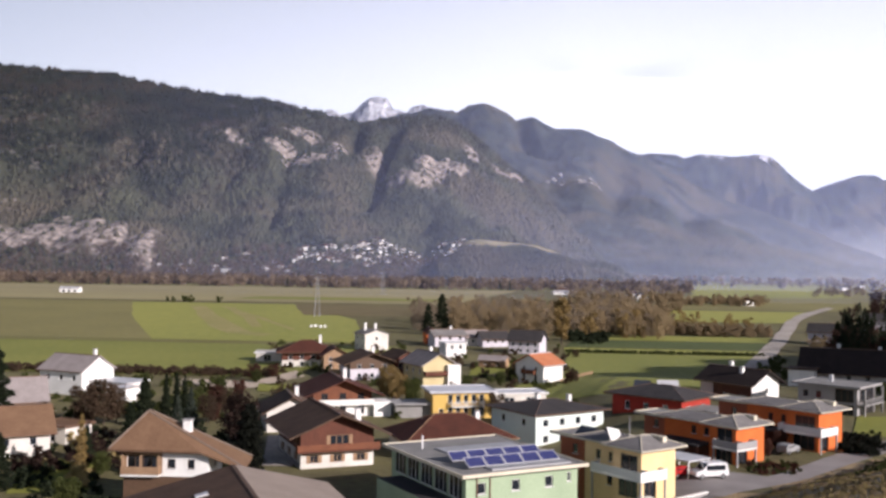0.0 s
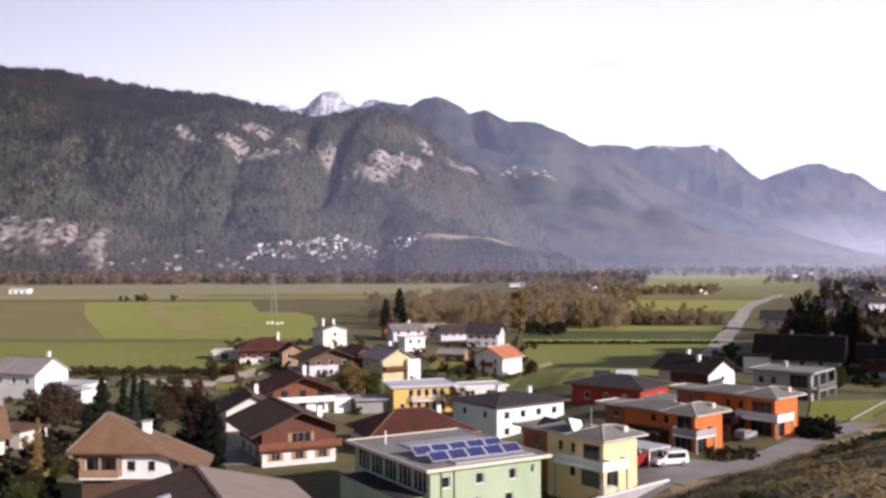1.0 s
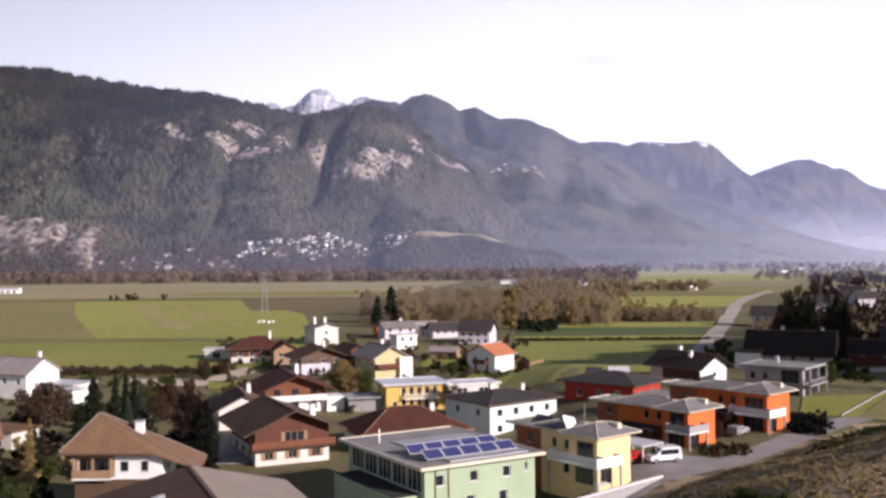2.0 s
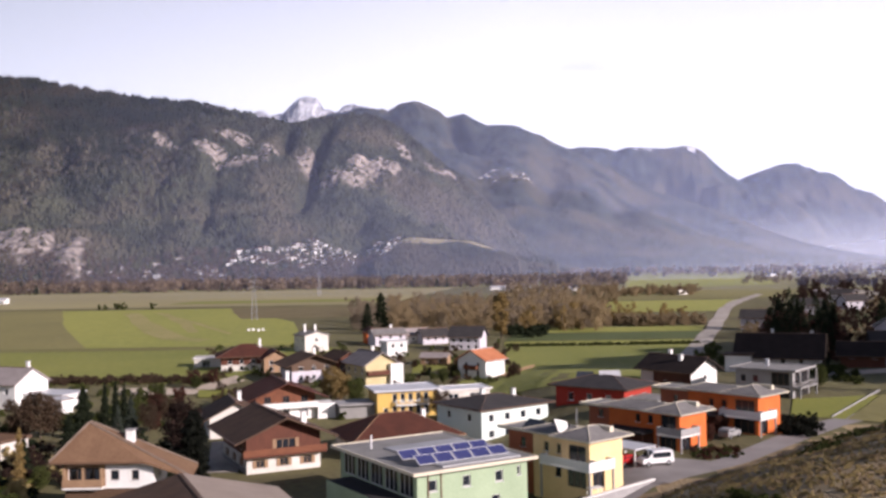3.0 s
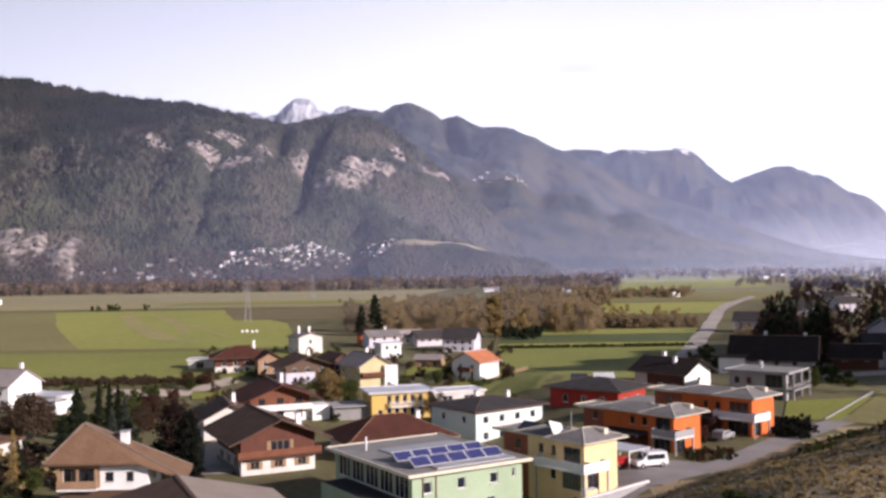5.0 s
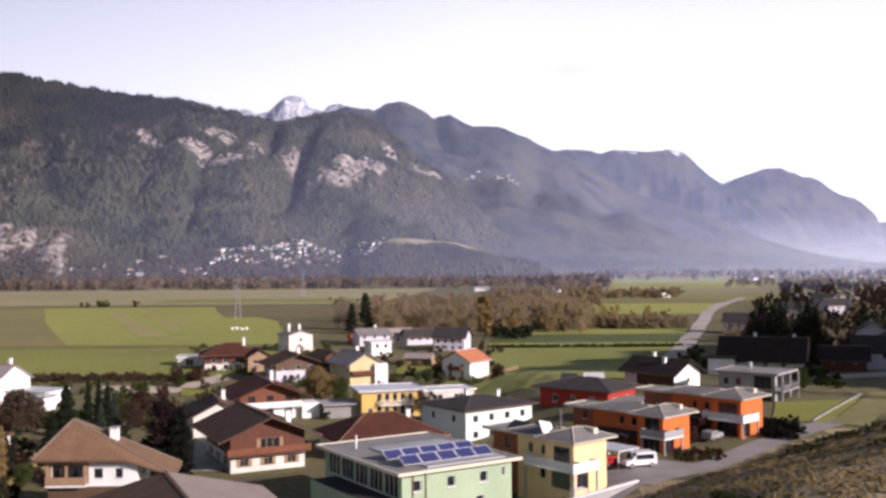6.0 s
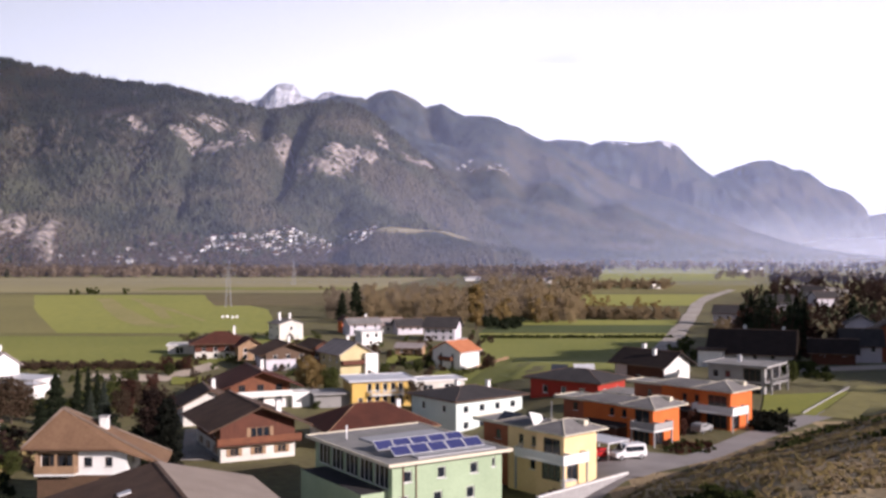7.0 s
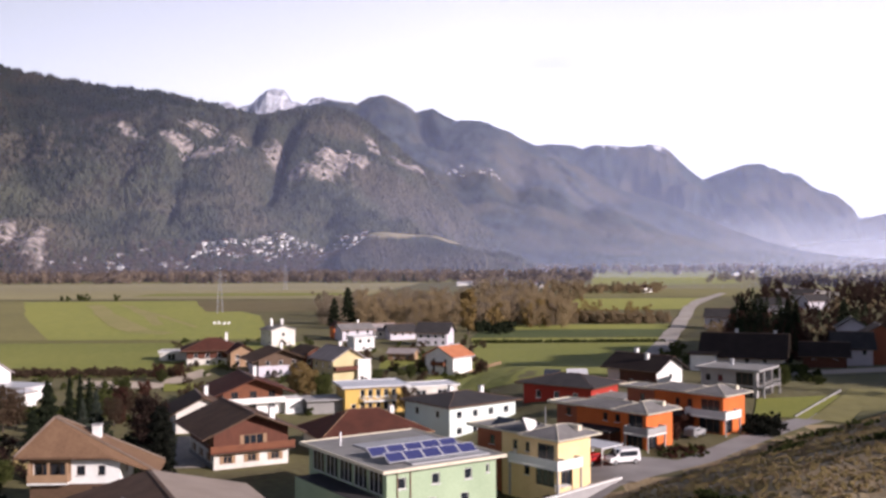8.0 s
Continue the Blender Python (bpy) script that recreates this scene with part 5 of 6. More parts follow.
house("house", "cream house with brown tiled roof", -83.5, 154.0, 34, 13.0, 11.0, 4.0, "gable", 3.2, "offwhite", "r_brown", "x", 1.0, wins=row("f", 3, 8, 1.8) + row("r", 2, 5, 1.8))
house("garage", "low flat garage with a pale roof edge", -79.1, 166.0, -20, 7.0, 6.0, 2.8, "flat", 0, "offwhite", "r_brown", over=0.4, wins=row("f", 1, 1, 0.2, 2.4, 2.1), category="garage")


# ---- plants ----
def leaf_cloud(centres, radii, count, size, rng, flat=1.0):
    """Small leaf clumps, two crossed quads each, spread through a set of blobs."""
    centres, radii = np.array(centres, float), np.array(radii, float)
    pick = rng.integers(0, len(centres), count)
    v = rng.normal(size=(count, 3))
    v /= np.linalg.norm(v, axis=1)[:, None]
    r = rng.random(count) ** 0.45
    p = centres[pick] + v * radii[pick][:, None] * r[:, None] * np.array([1, 1, flat])
    a = rng.normal(size=(count, 3))
    a /= np.linalg.norm(a, axis=1)[:, None]
    b = np.cross(a, rng.normal(size=(count, 3)))
    b /= np.linalg.norm(b, axis=1)[:, None] + 1e-9
    s = size * (0.6 + 0.8 * rng.random(count))[:, None]
    q = np.stack([p - a * s, p - b * s * 0.7, p + a * s, p + b * s * 0.7], 1).reshape(-1, 3)
    f = np.arange(count * 4).reshape(-1, 4)
    return q, f


def tree(name, label, height, width, leaf, seed, count=900, size=0.35, bare=0.25, group=""):
    """A tapered trunk with limbs and a crown of many leaf clumps, with gaps."""
    rng = np.random.default_rng(seed)
    root = new(name)
    tagged(root, label, "tree", group)
    bm = bmesh.new()
    top = height * 0.75
    tube(bm, (0, 0, -0.6), (0.1, 0, top * 0.5), height * 0.022, height * 0.014)
    tube(bm, (0.1, 0, top * 0.5), (0, 0.1, top), height * 0.014, height * 0.004)
    cs, rs = [], []
    for i in range(11):
        a, z = i * 2.4, height * (bare + (0.92 - bare) * (i + 0.5) / 11)
        k = math.sin(math.pi * min(1, max(0.12, (z / height - bare * 0.5) / (1.08 - bare * 0.5)))) ** 0.7
        reach = width * 0.30 * k * (0.7 + 0.5 * rng.random())
        e = Vector((reach * math.cos(a), reach * math.sin(a), z))
        tube(bm, (0, 0, z * 0.72), e, height * 0.008, height * 0.003, 4)
        cs.append(e)
        rs.append(width * (0.16 + 0.10 * rng.random()) * (0.6 + 0.5 * k))
    part("trunk", bm, M["bark"], root)
    q, f = leaf_cloud(cs, rs, count, size, rng)
    part("crown", data_mesh("crown", q, f, L[leaf]), None, root)
    return root


def conifer(name, label, height, width, leaf, seed, count=900, size=0.35, full=0.06, power=0.9, group=""):
    """A conifer: whorls of drooping needle sprays on a straight trunk."""
    rng = np.random.default_rng(seed)
    root = new(name)
    tagged(root, label, "tree", group)
    bm = bmesh.new()
    tube(bm, (0, 0, -0.6), (0, 0, height * 0.95), height * 0.02, height * 0.003)
    part("trunk", bm, M["bark"], root)
    t = rng.random(count) ** 0.75
    z = height * (full + (1 - full) * (1 - t))
    rad = width / 2 * np.minimum(1, t * 1.02) ** power * (0.75 + 0.25 * np.sin(z * 5.0 / max(1, height / 9)))
    a = rng.random(count) * 6.2832
    r = rad * (0.35 + 0.65 * rng.random(count) ** 0.5)
    p = np.stack([r * np.cos(a), r * np.sin(a), z - 0.12 * r], 1)
    out = np.stack([np.cos(a), np.sin(a), -0.35 + 0.3 * rng.normal(size=count)], 1)
    side = np.stack([-np.sin(a), np.cos(a), 0.5 * rng.normal(size=count)], 1)
    s = size * (0.6 + 0.8 * rng.random(count))[:, None]
    q = np.stack([p - out * s, p - side * s * 0.55, p + out * s, p + side * s * 0.55], 1).reshape(-1, 3)
    part("crown", data_mesh("crown", q, np.arange(count * 4).reshape(-1, 4), L[leaf]), None, root)
    return root


def stand(ob, spots):
    """Puts the first spot's tree in place and copies it to the rest: rows of (x, y, scale, turn)."""
    for i, (x, y, s, turn) in enumerate(spots):
        m = pose(x, y, ground_z(x, y), 0, 0, turn)
        c = ob if i == 0 else copy_thing(ob, m)
        c.matrix_basis = m @ Matrix.Scale(s, 4)


stand(conifer("thuja", "tall black-green clipped thuja beside a house", 10.2, 5.0, "black", 1, 3600, 0.32, 0.0, 0.24), [(-40.4, 146.0, 1, 0)])
stand(tree("tree", "dark purple-leaved tree behind the thuja", 8.5, 7.5, "plum", 61, 4200, 0.2, 0.12), [(-48.0, 166.0, 1.05, 0)])
stand(conifer("fir_tree", "broad dark fir in a garden", 11, 6.5, "dark", 2, 4200, 0.28, 0.0, 0.6, group="garden firs"), [(-65.4, 168.0, 1.0, 0), (-64.7, 160.0, 0.7, 40), (-94.0, 170.0, 1.5, 90), (-70.6, 130.0, 0.7, 10), (-67.6, 150.0, 0.5, 160)])
stand(conifer("spruce", "slim dark spruce in a garden", 11, 3.6, "dark", 3, 2400, 0.26, group="garden spruces"), [(-65.4, 178.0, 0.95, 0), (-63.3, 182.0, 0.9, 80), (-67.8, 190.0, 0.85, 20)])
stand(conifer("blue_spruce", "grey-blue spruce in a garden", 10, 5.0, "blue", 4, 2600, 0.26, group="garden spruces"), [(-58.6, 172.0, 0.9, 0), (-59.5, 168.0, 0.8, 60)])
stand(conifer("golden_cypress", "slim golden cypress beside a hedge", 9, 2.6, "gold", 5, 2000, 0.18, 0.0, 0.6), [(-63.7, 140.0, 1.0, 0)])
brown_tree = tree("tree", "garden tree with thin brown autumn leaves", 8, 6.5, "umber", 6, 2600, 0.2, 0.2, "garden trees")
stand(brown_tree, [(-79.0, 182.0, 1.1, 0), (-81.7, 180.0, 1.0, 50), (-77.5, 184.0, 0.8, 100), (-8.5, 216.0, 0.6, 70), (12.5, 256.0, 0.4, 30), (-60.7, 188.0, 0.7, 10), (-60.7, 200.0, 0.6, 200), (-5.6, 200.0, 0.7, 220), (47.1, 178.0, 0.4, 15)])
stand(tree("tree", "golden brown garden tree between the chalets", 8, 6, "gold", 71, 2600, 0.2, 0.15, "garden trees"), [(-31.3, 226.0, 1.0, 20), (-28.7, 222.0, 0.85, 140), (-28.5, 230.0, 0.7, 70), (-10.1, 212.0, 0.55, 20), (-7.3, 206.0, 0.6, 90)])
green_tree = tree("tree", "small green and brown leafed garden tree", 7, 6.0, "green", 7, 2600, 0.2, 0.15, "garden trees")
stand(green_tree, [(-65.6, 196.0, 0.7, 0), (-70.1, 186.0, 0.6, 33), (-71.7, 230.0, 0.6, 70), (-25.1, 222.0, 0.8, 70), (-60.7, 140.0, 0.5, 120), (-68.7, 250.0, 0.5, 150), (-14.6, 248.0, 0.5, 10), (-6.4, 256.0, 0.55, 100), (-3.7, 268.0, 0.5, 200), (71.7, 205.0, 0.6, 45), (-56.2, 120.0, 0.6, 50), (10.0, 205.0, 0.4, 0)])
russet_tree = tree("tree", "small garden tree with dark russet leaves", 6.5, 6.0, "russet", 8, 2400, 0.2, 0.12, "garden trees")
stand(russet_tree, [(-64.5, 205.0, 0.8, 0), (-70.8, 255.0, 0.7, 20), (-67.5, 262.0, 0.6, 77), (-65.7, 225.0, 0.6, 40), (-60.3, 190.0, 0.5, 90), (38.1, 152.0, 0.45, 90), (34.9, 146.0, 0.4, 10), (11.1, 258.0, 0.45, 40)])
stand(tree("poplar", "tall golden poplar at the wood's edge", 19, 8, "gold", 9, 4200, 0.34, 0.12), [(12.9, 392.0, 1.0, 0)])
stand(conifer("pine", "dark pine at the edge of the village", 14, 7.5, "dark", 10, 1500, 0.5, 0.1, 0.5, group="pines"), [(-43.5, 430.0, 0.95, 0), (-39.8, 455.0, 1.2, 50), (119.6, 330.0, 0.9, 20), (142.2, 345.0, 1.1, 20)])


def wood(name, label, n, place, leaf, height, seed, per=70, size=0.8, conifers=False):
    """A far wood: one mesh of trunks and leaf clumps, each tree of its own height."""
    rng = np.random.default_rng(seed)
    qs, fs, off = [], [], 0
    for i in range(n):
        x, y = place(rng)
        h = height * (0.6 + 0.7 * rng.random())
        g = ground_z(x, y)
        if conifers:
            t = rng.random(per)
            a = rng.random(per) * 6.2832
            r = h * 0.2 * t ** 0.8
            p = np.stack([x + r * np.cos(a), y + r * np.sin(a), g + h * (1 - t * 0.95)], 1)
            d = rng.normal(size=(per, 3)) * size
            e = rng.normal(size=(per, 3)) * size
            q = np.stack([p - d * 0.5, p - e * 0.4, p + d * 0.5, p + e * 0.4], 1).reshape(-1, 3)
            f = np.arange(per * 4).reshape(-1, 4)
        else:
            w = h * (0.28 + 0.15 * rng.random())
            w *= 1.6 if height < 5 else 1.0
            z0 = 0.12 if height < 5 else 0.17
            cs = [(x + rng.normal() * w * 0.4, y + rng.normal() * w * 0.4, g + h * (z0 + 0.5 * k / 4)) for k in range(5)]
            q, f = leaf_cloud(cs, [w * (0.55 - 0.06 * k) for k in range(5)], per, size, rng, 0.9)
        s = 0.02 * h
        tr = np.array([(x - s, y, g - 0.5), (x + s, y, g - 0.5), (x + s * 0.4, y, g + h * 0.7), (x - s * 0.4, y, g + h * 0.7), (x, y - s, g - 0.5), (x, y + s, g - 0.5), (x, y + s * 0.4, g + h * 0.7), (x, y - s * 0.4, g + h * 0.7)])
        qs += [q, tr]
        fs += [f + off, np.array([(0, 1, 2, 3), (4, 5, 6, 7)]) + off + len(q)]
        off += len(q) + 8
    tagged(new(name, data_mesh(name, np.concatenate(qs), np.concatenate(fs), L[leaf])), label, "trees", kind="stuff")


def strip(px0, px1, d0, d1):
    """A belt of land between two bearings and two distances."""
    def pick(rng):
        d = d0 + (d1 - d0) * rng.random()
        return (px0 + (px1 - px0) * rng.random()) * d, d
    return pick


wood("woodland", "belt of bare brown trees behind the village", 150, strip(-0.082, 0.134, 425, 560), "brown", 14, 11, 1300, 0.21)
wood("woodland", "grey leafless trees behind the village", 130, strip(-0.122, 0.123, 430, 640), "grey", 14, 12, 1200, 0.21)
wood("woodland", "golden trees among the bare wood", 12, strip(0.043, 0.123, 415, 470), "gold", 13, 13, 360, 0.45)
wood("hedgerow", "autumn hedge along a meadow", 150, strip(0.055, 0.236, 448, 470), "brown", 6, 14, 600, 0.2)
wood("hedgerow", "golden bushes along a hedge", 16, strip(0.123, 0.236, 470, 500), "gold", 11, 15, 1000, 0.2)
wood("hedgerow", "dark hedge between two strips of grass", 220, strip(0.040, 0.231, 356, 360), "green", 1.1, 16, 40, 0.4)
wood("hedgerow", "low dark trees at the end of a field", 30, strip(0.040, 0.077, 392, 420), "dark", 5, 17, 90, 0.6)
wood("woodland", "dark copse round a farm", 90, strip(0.123, 0.231, 780, 860), "brown", 8, 18, 200, 0.55)
wood("woodland", "brown riverside trees across the valley", 620, strip(-0.843, 0.157, 1110, 1280), "pale", 14, 19, 80, 1.15)
wood("woodland", "grey riverside trees across the valley", 620, strip(-0.843, 0.157, 1108, 1300), "twig", 15, 20, 80, 1.15)
wood("woodland", "dark green trees among the riverside wood", 16, strip(-0.843, 0.157, 1105, 1300), "dark", 15, 21, 60, 1.3, True)
wood("woodland", "far brown trees along the valley floor", 520, strip(-0.048, 0.463, 1500, 2600), "pale", 14, 22, 40, 1.7)
wood("woodland", "far dark trees along the valley floor", 170, strip(0.145, 0.492, 1300, 2600), "umber", 11, 23, 40, 1.7)
wood("woodland", "brown trees beyond the road", 130, strip(0.035, 0.150, 620, 1060), "brown", 11, 24, 160, 0.65)
wood("woodland", "dark conifers above the farmhouses", 40, strip(0.298, 0.366, 265, 420), "dark", 14, 25, 700, 0.36, True)
wood("woodland", "dark brown trees among tall conifers", 40, strip(0.293, 0.372, 262, 400), "russet", 12, 26, 620, 0.26)
wood("woodland", "dark trees behind the houses on the slope", 26, strip(0.380, 0.520, 330, 520), "dark", 8, 27, 260, 0.45, True)
wood("woodland", "dark brown wood beyond the slope", 300, strip(0.300, 0.509, 275, 720), "plum", 7, 66, 260, 0.36)
wood("woodland", "dark brown trees across the far valley floor", 300, strip(0.33, 0.53, 620, 1100), "plum", 9, 71, 120, 0.7)
wood("woodland", "hazy grey trees along the far lanes", 120, strip(0.276, 0.509, 1000, 1250), "grey", 9, 67, 90, 0.9)
wood("woodland", "brown trees behind the houses on the slope", 40, strip(0.375, 0.520, 290, 600), "brown", 6, 28, 300, 0.34)
# out of view; added only to throw shade on the farmhouses
wood("woodland", "unseen spruces added beside the farmhouses to cast shade", 34, strip(0.57, 0.85, 175, 250), "dark", 17, 60, 160, 1.0, True)
wood("hedgerow", "dark bushes round the old houses", 22, strip(0.335, 0.375, 222, 232), "green", 2.0, 29, 200, 0.28)
wood("hedgerow", "dark bushes beside the pale road", 14, strip(0.225, 0.259, 235, 330), "green", 4.0, 30, 120, 0.5)
wood("hedgerow", "bushes along the gravel road's verge", 16, lambda rng: (lambda u: (95 + 44 * u + 5 * rng.random(), 350 + 135 * u))(rng.random()), "brown", 5.5, 70, 260, 0.3)
wood("hedgerow", "brown hedge at the meadow's edge", 300, strip(-0.616, -0.262, 262, 272), "umber", 2.2, 31, 110, 0.24)
wood("hedgerow", "dark garden bushes", 90, strip(-0.530, -0.300, 190, 258), "green", 2.2, 32, 170, 0.24)
wood("hedgerow", "brown garden shrubs between the houses", 120, strip(-0.258, 0.050, 215, 360), "umber", 3.0, 33, 170, 0.26)
wood("hedgerow", "dark garden shrubs between the houses", 100, strip(-0.258, 0.040, 190, 370), "green", 2.4, 34, 150, 0.26)
wood("hedgerow", "small field trees in the stubble", 6, strip(-0.383, -0.315, 700, 708), "green", 5, 35, 110, 0.8)
wood("hedgerow", "gardens and shrubs beside the near houses", 110, strip(-0.530, -0.286, 108, 180), "dark", 2.2, 36, 110, 0.28)
wood("hedgerow", "hedge below the orange villa", 30, strip(0.222, 0.271, 133, 141), "russet", 0.8, 37, 220, 0.12)
wood("hedgerow", "dark shrubs in the bed below the orange villa", 22, strip(0.222, 0.273, 133, 142), "green", 0.8, 47, 220, 0.12)
wood("hedgerow", "dark shrubs in front of the yellow villa", 26, strip(0.060, 0.123, 112, 119), "russet", 1.2, 48, 110, 0.2)
wood("hedgerow", "shaded bushes behind the garden lawn", 12, strip(0.352, 0.392, 204, 222), "green", 1.6, 49, 220, 0.25)
wood("hedgerow", "dark clipped hedge beside the lane", 44, strip(0.312, 0.345, 148, 161), "black", 1.7, 38, 120, 0.25)


def patchiness(x, y):
    """How bramble-grown a spot of the bank is: wandering patches and one dense dark patch standing in for a shadowed
    gully.
    """
    gully_dark = math.exp(-((x - 55) / 8.0) ** 2 - ((y - 132) / 12) ** 2)
    return 1.1 * noise.noise((x * 0.13, y * 0.09, 2.0)) + 0.5 * noise.noise((x * 0.35, y * 0.3, 5.0)) + 0.9 * gully_dark


def bramble_spot(rng):
    while True:
        x, y = bank_spot(rng)
        if patchiness(x, y) > 0.62:
            return x, y


def grass_spot(rng):
    while True:
        x, y = bank_spot(rng)
        if patchiness(x, y) < 0.36 + 0.3 * rng.random():
            return x, y


def bank_spot(rng):
    while True:
        y = 62 + 95 * rng.random()
        x = -6 + rng.random() * (0.5 * y + 8)
        s = bank_run(x, y)
        if s > 0.5 and y < 152 - 0.9 * max(0, x - 60):
            return x, y


wood("hedgerow", "dark shrubs round the left gardens", 34, strip(-0.530, -0.409, 140, 168), "plum", 3.0, 63, 260, 0.22)
wood("hedgerow", "dark shrubs beside the timber chalet", 14, strip(-0.261, -0.234, 128, 138), "dark", 1.4, 64, 130, 0.22)
wood("hedgerow", "russet shrubs in the left gardens", 18, strip(-0.500, -0.394, 118, 165), "scrub", 2.4, 65, 300, 0.2)
wood("scrub", "dry olive scrub on the bank", 2600, grass_spot, "scrub", 0.32, 40, 90, 0.065)
wood("scrub", "dark brambles on the bank", 260, bramble_spot, "green", 0.9, 41, 110, 0.12)
wood("scrub", "brown bracken on the bank", 1500, grass_spot, "brown", 0.34, 42, 70, 0.07)

# forest on the near mountainside
rng = np.random.default_rng(50)
tq, tf, to = [], [], 0
cone = np.array([(math.cos(i * 1.2566), math.sin(i * 1.2566), 0) for i in range(5)] + [(0, 0, 1)])
cone_f = np.array([(i, (i + 1) % 5, 5) for i in range(5)])
dark_q, dark_f, dark_n = [], [], 0
for i in range(36000):
    k, s = 0.18 + 0.80 * rng.random(), rng.random() ** 0.8
    p = ridge_near.point(k, s)
    if ridge_near.rocky(k, s, p) > 0.24 and (i * 7919) % 100 > 7:
        continue
    h = 5 + 5 * rng.random()
    # slimmer trees in the darkened copy, standing in for shade
    if rng.random() < shaded_forest_share(k, s):
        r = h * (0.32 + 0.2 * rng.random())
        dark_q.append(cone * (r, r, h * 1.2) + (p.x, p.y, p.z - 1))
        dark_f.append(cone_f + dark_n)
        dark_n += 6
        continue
    r = h * (0.5 + 0.3 * rng.random())
    tq.append(cone * (r, r, h) + (p.x, p.y, p.z - 1))
    tf.append(cone_f + to)
    to += 6
tagged(new("forest", data_mesh("forest", np.concatenate(dark_q), np.concatenate(dark_f), M["spruce"])), "forest darkened by colour for the slope's shade", "forest", kind="stuff")
for i in range(2600):
    p = ridge_shelf.point(0.06 + 0.88 * rng.random(), 0.62 * rng.random())
    h = 6 + 6 * rng.random()
    r = h * 0.35
    tq.append(cone * (r, r, h) + (p.x, p.y, p.z - 1))
    tf.append(cone_f + to)
    to += 6
tagged(new("forest", data_mesh("forest", np.concatenate(tq), np.concatenate(tf), M["forest"])), "dense mixed forest on the mountainside", "forest", kind="stuff")

# brown broadleaved trees along the mountain's foot, round the village
tq, tf, to = [], [], 0
for i in range(2600):
    k, s = 0.18 + 0.62 * rng.random(), 0.115 * rng.random() ** 1.5
    p = ridge_near.point(k, s)
    if ridge_near.rocky(k, s, p) > 0.5:
        continue
    h = 6 + 6 * rng.random()
    q, f = leaf_cloud([(p.x, p.y, p.z + h * 0.35), (p.x + 1, p.y, p.z + h * 0.65)], [h * 0.42, h * 0.34], 26, 1.1, rng)
    tq.append(q)
    tf.append(f + to)
    to += len(q)
tagged(new("woodland", data_mesh("woodland", np.concatenate(tq), np.concatenate(tf), L["twig"])), "brown leafless wood along the mountain's foot", "trees", kind="stuff")

# ---- the village across the valley ----
kinds = []
for i, (wm_, rm_) in enumerate((("white", "r_grey"), ("white", "r_dark"), ("offwhite", "r_red"))):
    v = new("village_house")
    tagged(v, "small white house in the village across the valley", "house", "village across the valley")
    part("wall", boxes((-5.5, 5.5, -4.5, 4.5, -6, 5.2)), M[wm_], v)
    roof_of(v, "gable", 11, 9, 5.2, 2.8, "x" if i % 2 else "y", 0.8, rm_, "copper")
    kinds.append(v)
rng = np.random.default_rng(77)
spots = []
while len(spots) < 150:
    k = 0.50 + 0.25 * rng.random()
    s = 0.075 + (0.05 + 0.05 * ease(0.53, 0.62, k)) * rng.random()
    near = max(math.exp(-((k - 0.60) / 0.062) ** 2), 0.8 * math.exp(-((k - 0.725) / 0.018) ** 2) * (s > 0.115))
    if rng.random() < 0.03 + 0.97 * near:
        p = ridge_near.point(k, s)
        if all((p - q).length > 6.5 for q in spots):
            spots.append(p)
for i in range(26):
    spots.append(ridge_near.point(0.32 + 0.22 * rng.random(), 0.025 + 0.065 * rng.random()))
for i, p in enumerate(spots):
    m = pose(p.x, p.y, p.z + 1.5, 0, 0, float(rng.uniform(-50, 60)))
    c = kinds[i] if i < 3 else copy_thing(kinds[i % 3], m)
    c.matrix_basis = m @ Matrix.Scale(float(rng.choice((0.42, 0.5, 0.6, 0.85))), 4)
for i in range(14):
    p = ridge_mid.point(0.403 + 0.122 * rng.random(), 0.455 + 0.05 * rng.random())
    c = copy_thing(kinds[2], pose(p.x, p.y, p.z + 0.5, 0, 0, float(rng.uniform(-40, 40))))
    c.scale = (0.7, 0.6, 0.32)
    tagged(c, "pale farmhouse of a hamlet high on the slope", "house", "hamlet on the mountain terrace")
for i, (tx, d, turn) in enumerate(((0.108, 900, 20), (0.032, 1040, 5), (0.212, 800, 30), (0.303, 1350, 10), (0.343, 1300, 30), (0.373, 1250, -20), (0.387, 1150, 15), (0.245, 1500, 25), (0.429, 1200, 5), (0.319, 1500, 5), (-0.053, 1330, 10), (-0.116, 1330, 10), (-0.434, 1320, 20), (-0.371, 1325, 30), (-0.320, 1320, 0), (-0.442, 1325, 0), (0.100, 960, 0), (0.407, 1500, 50))):
    c = copy_thing(kinds[i % 3], pose(tx * d, d, 0, 0, 0, turn))
    c.scale = (0.75, 0.75, 0.75)
    tagged(c, "lone white farmhouse on the valley floor", "house", "farms on the valley floor")
hall = house("barn", "long white hall on the valley floor", 30.7, 1000.0, 5, 17, 7, 2.6, "gable", 1.2, "white", "light_sheet", "x", 0.5, category="barn")


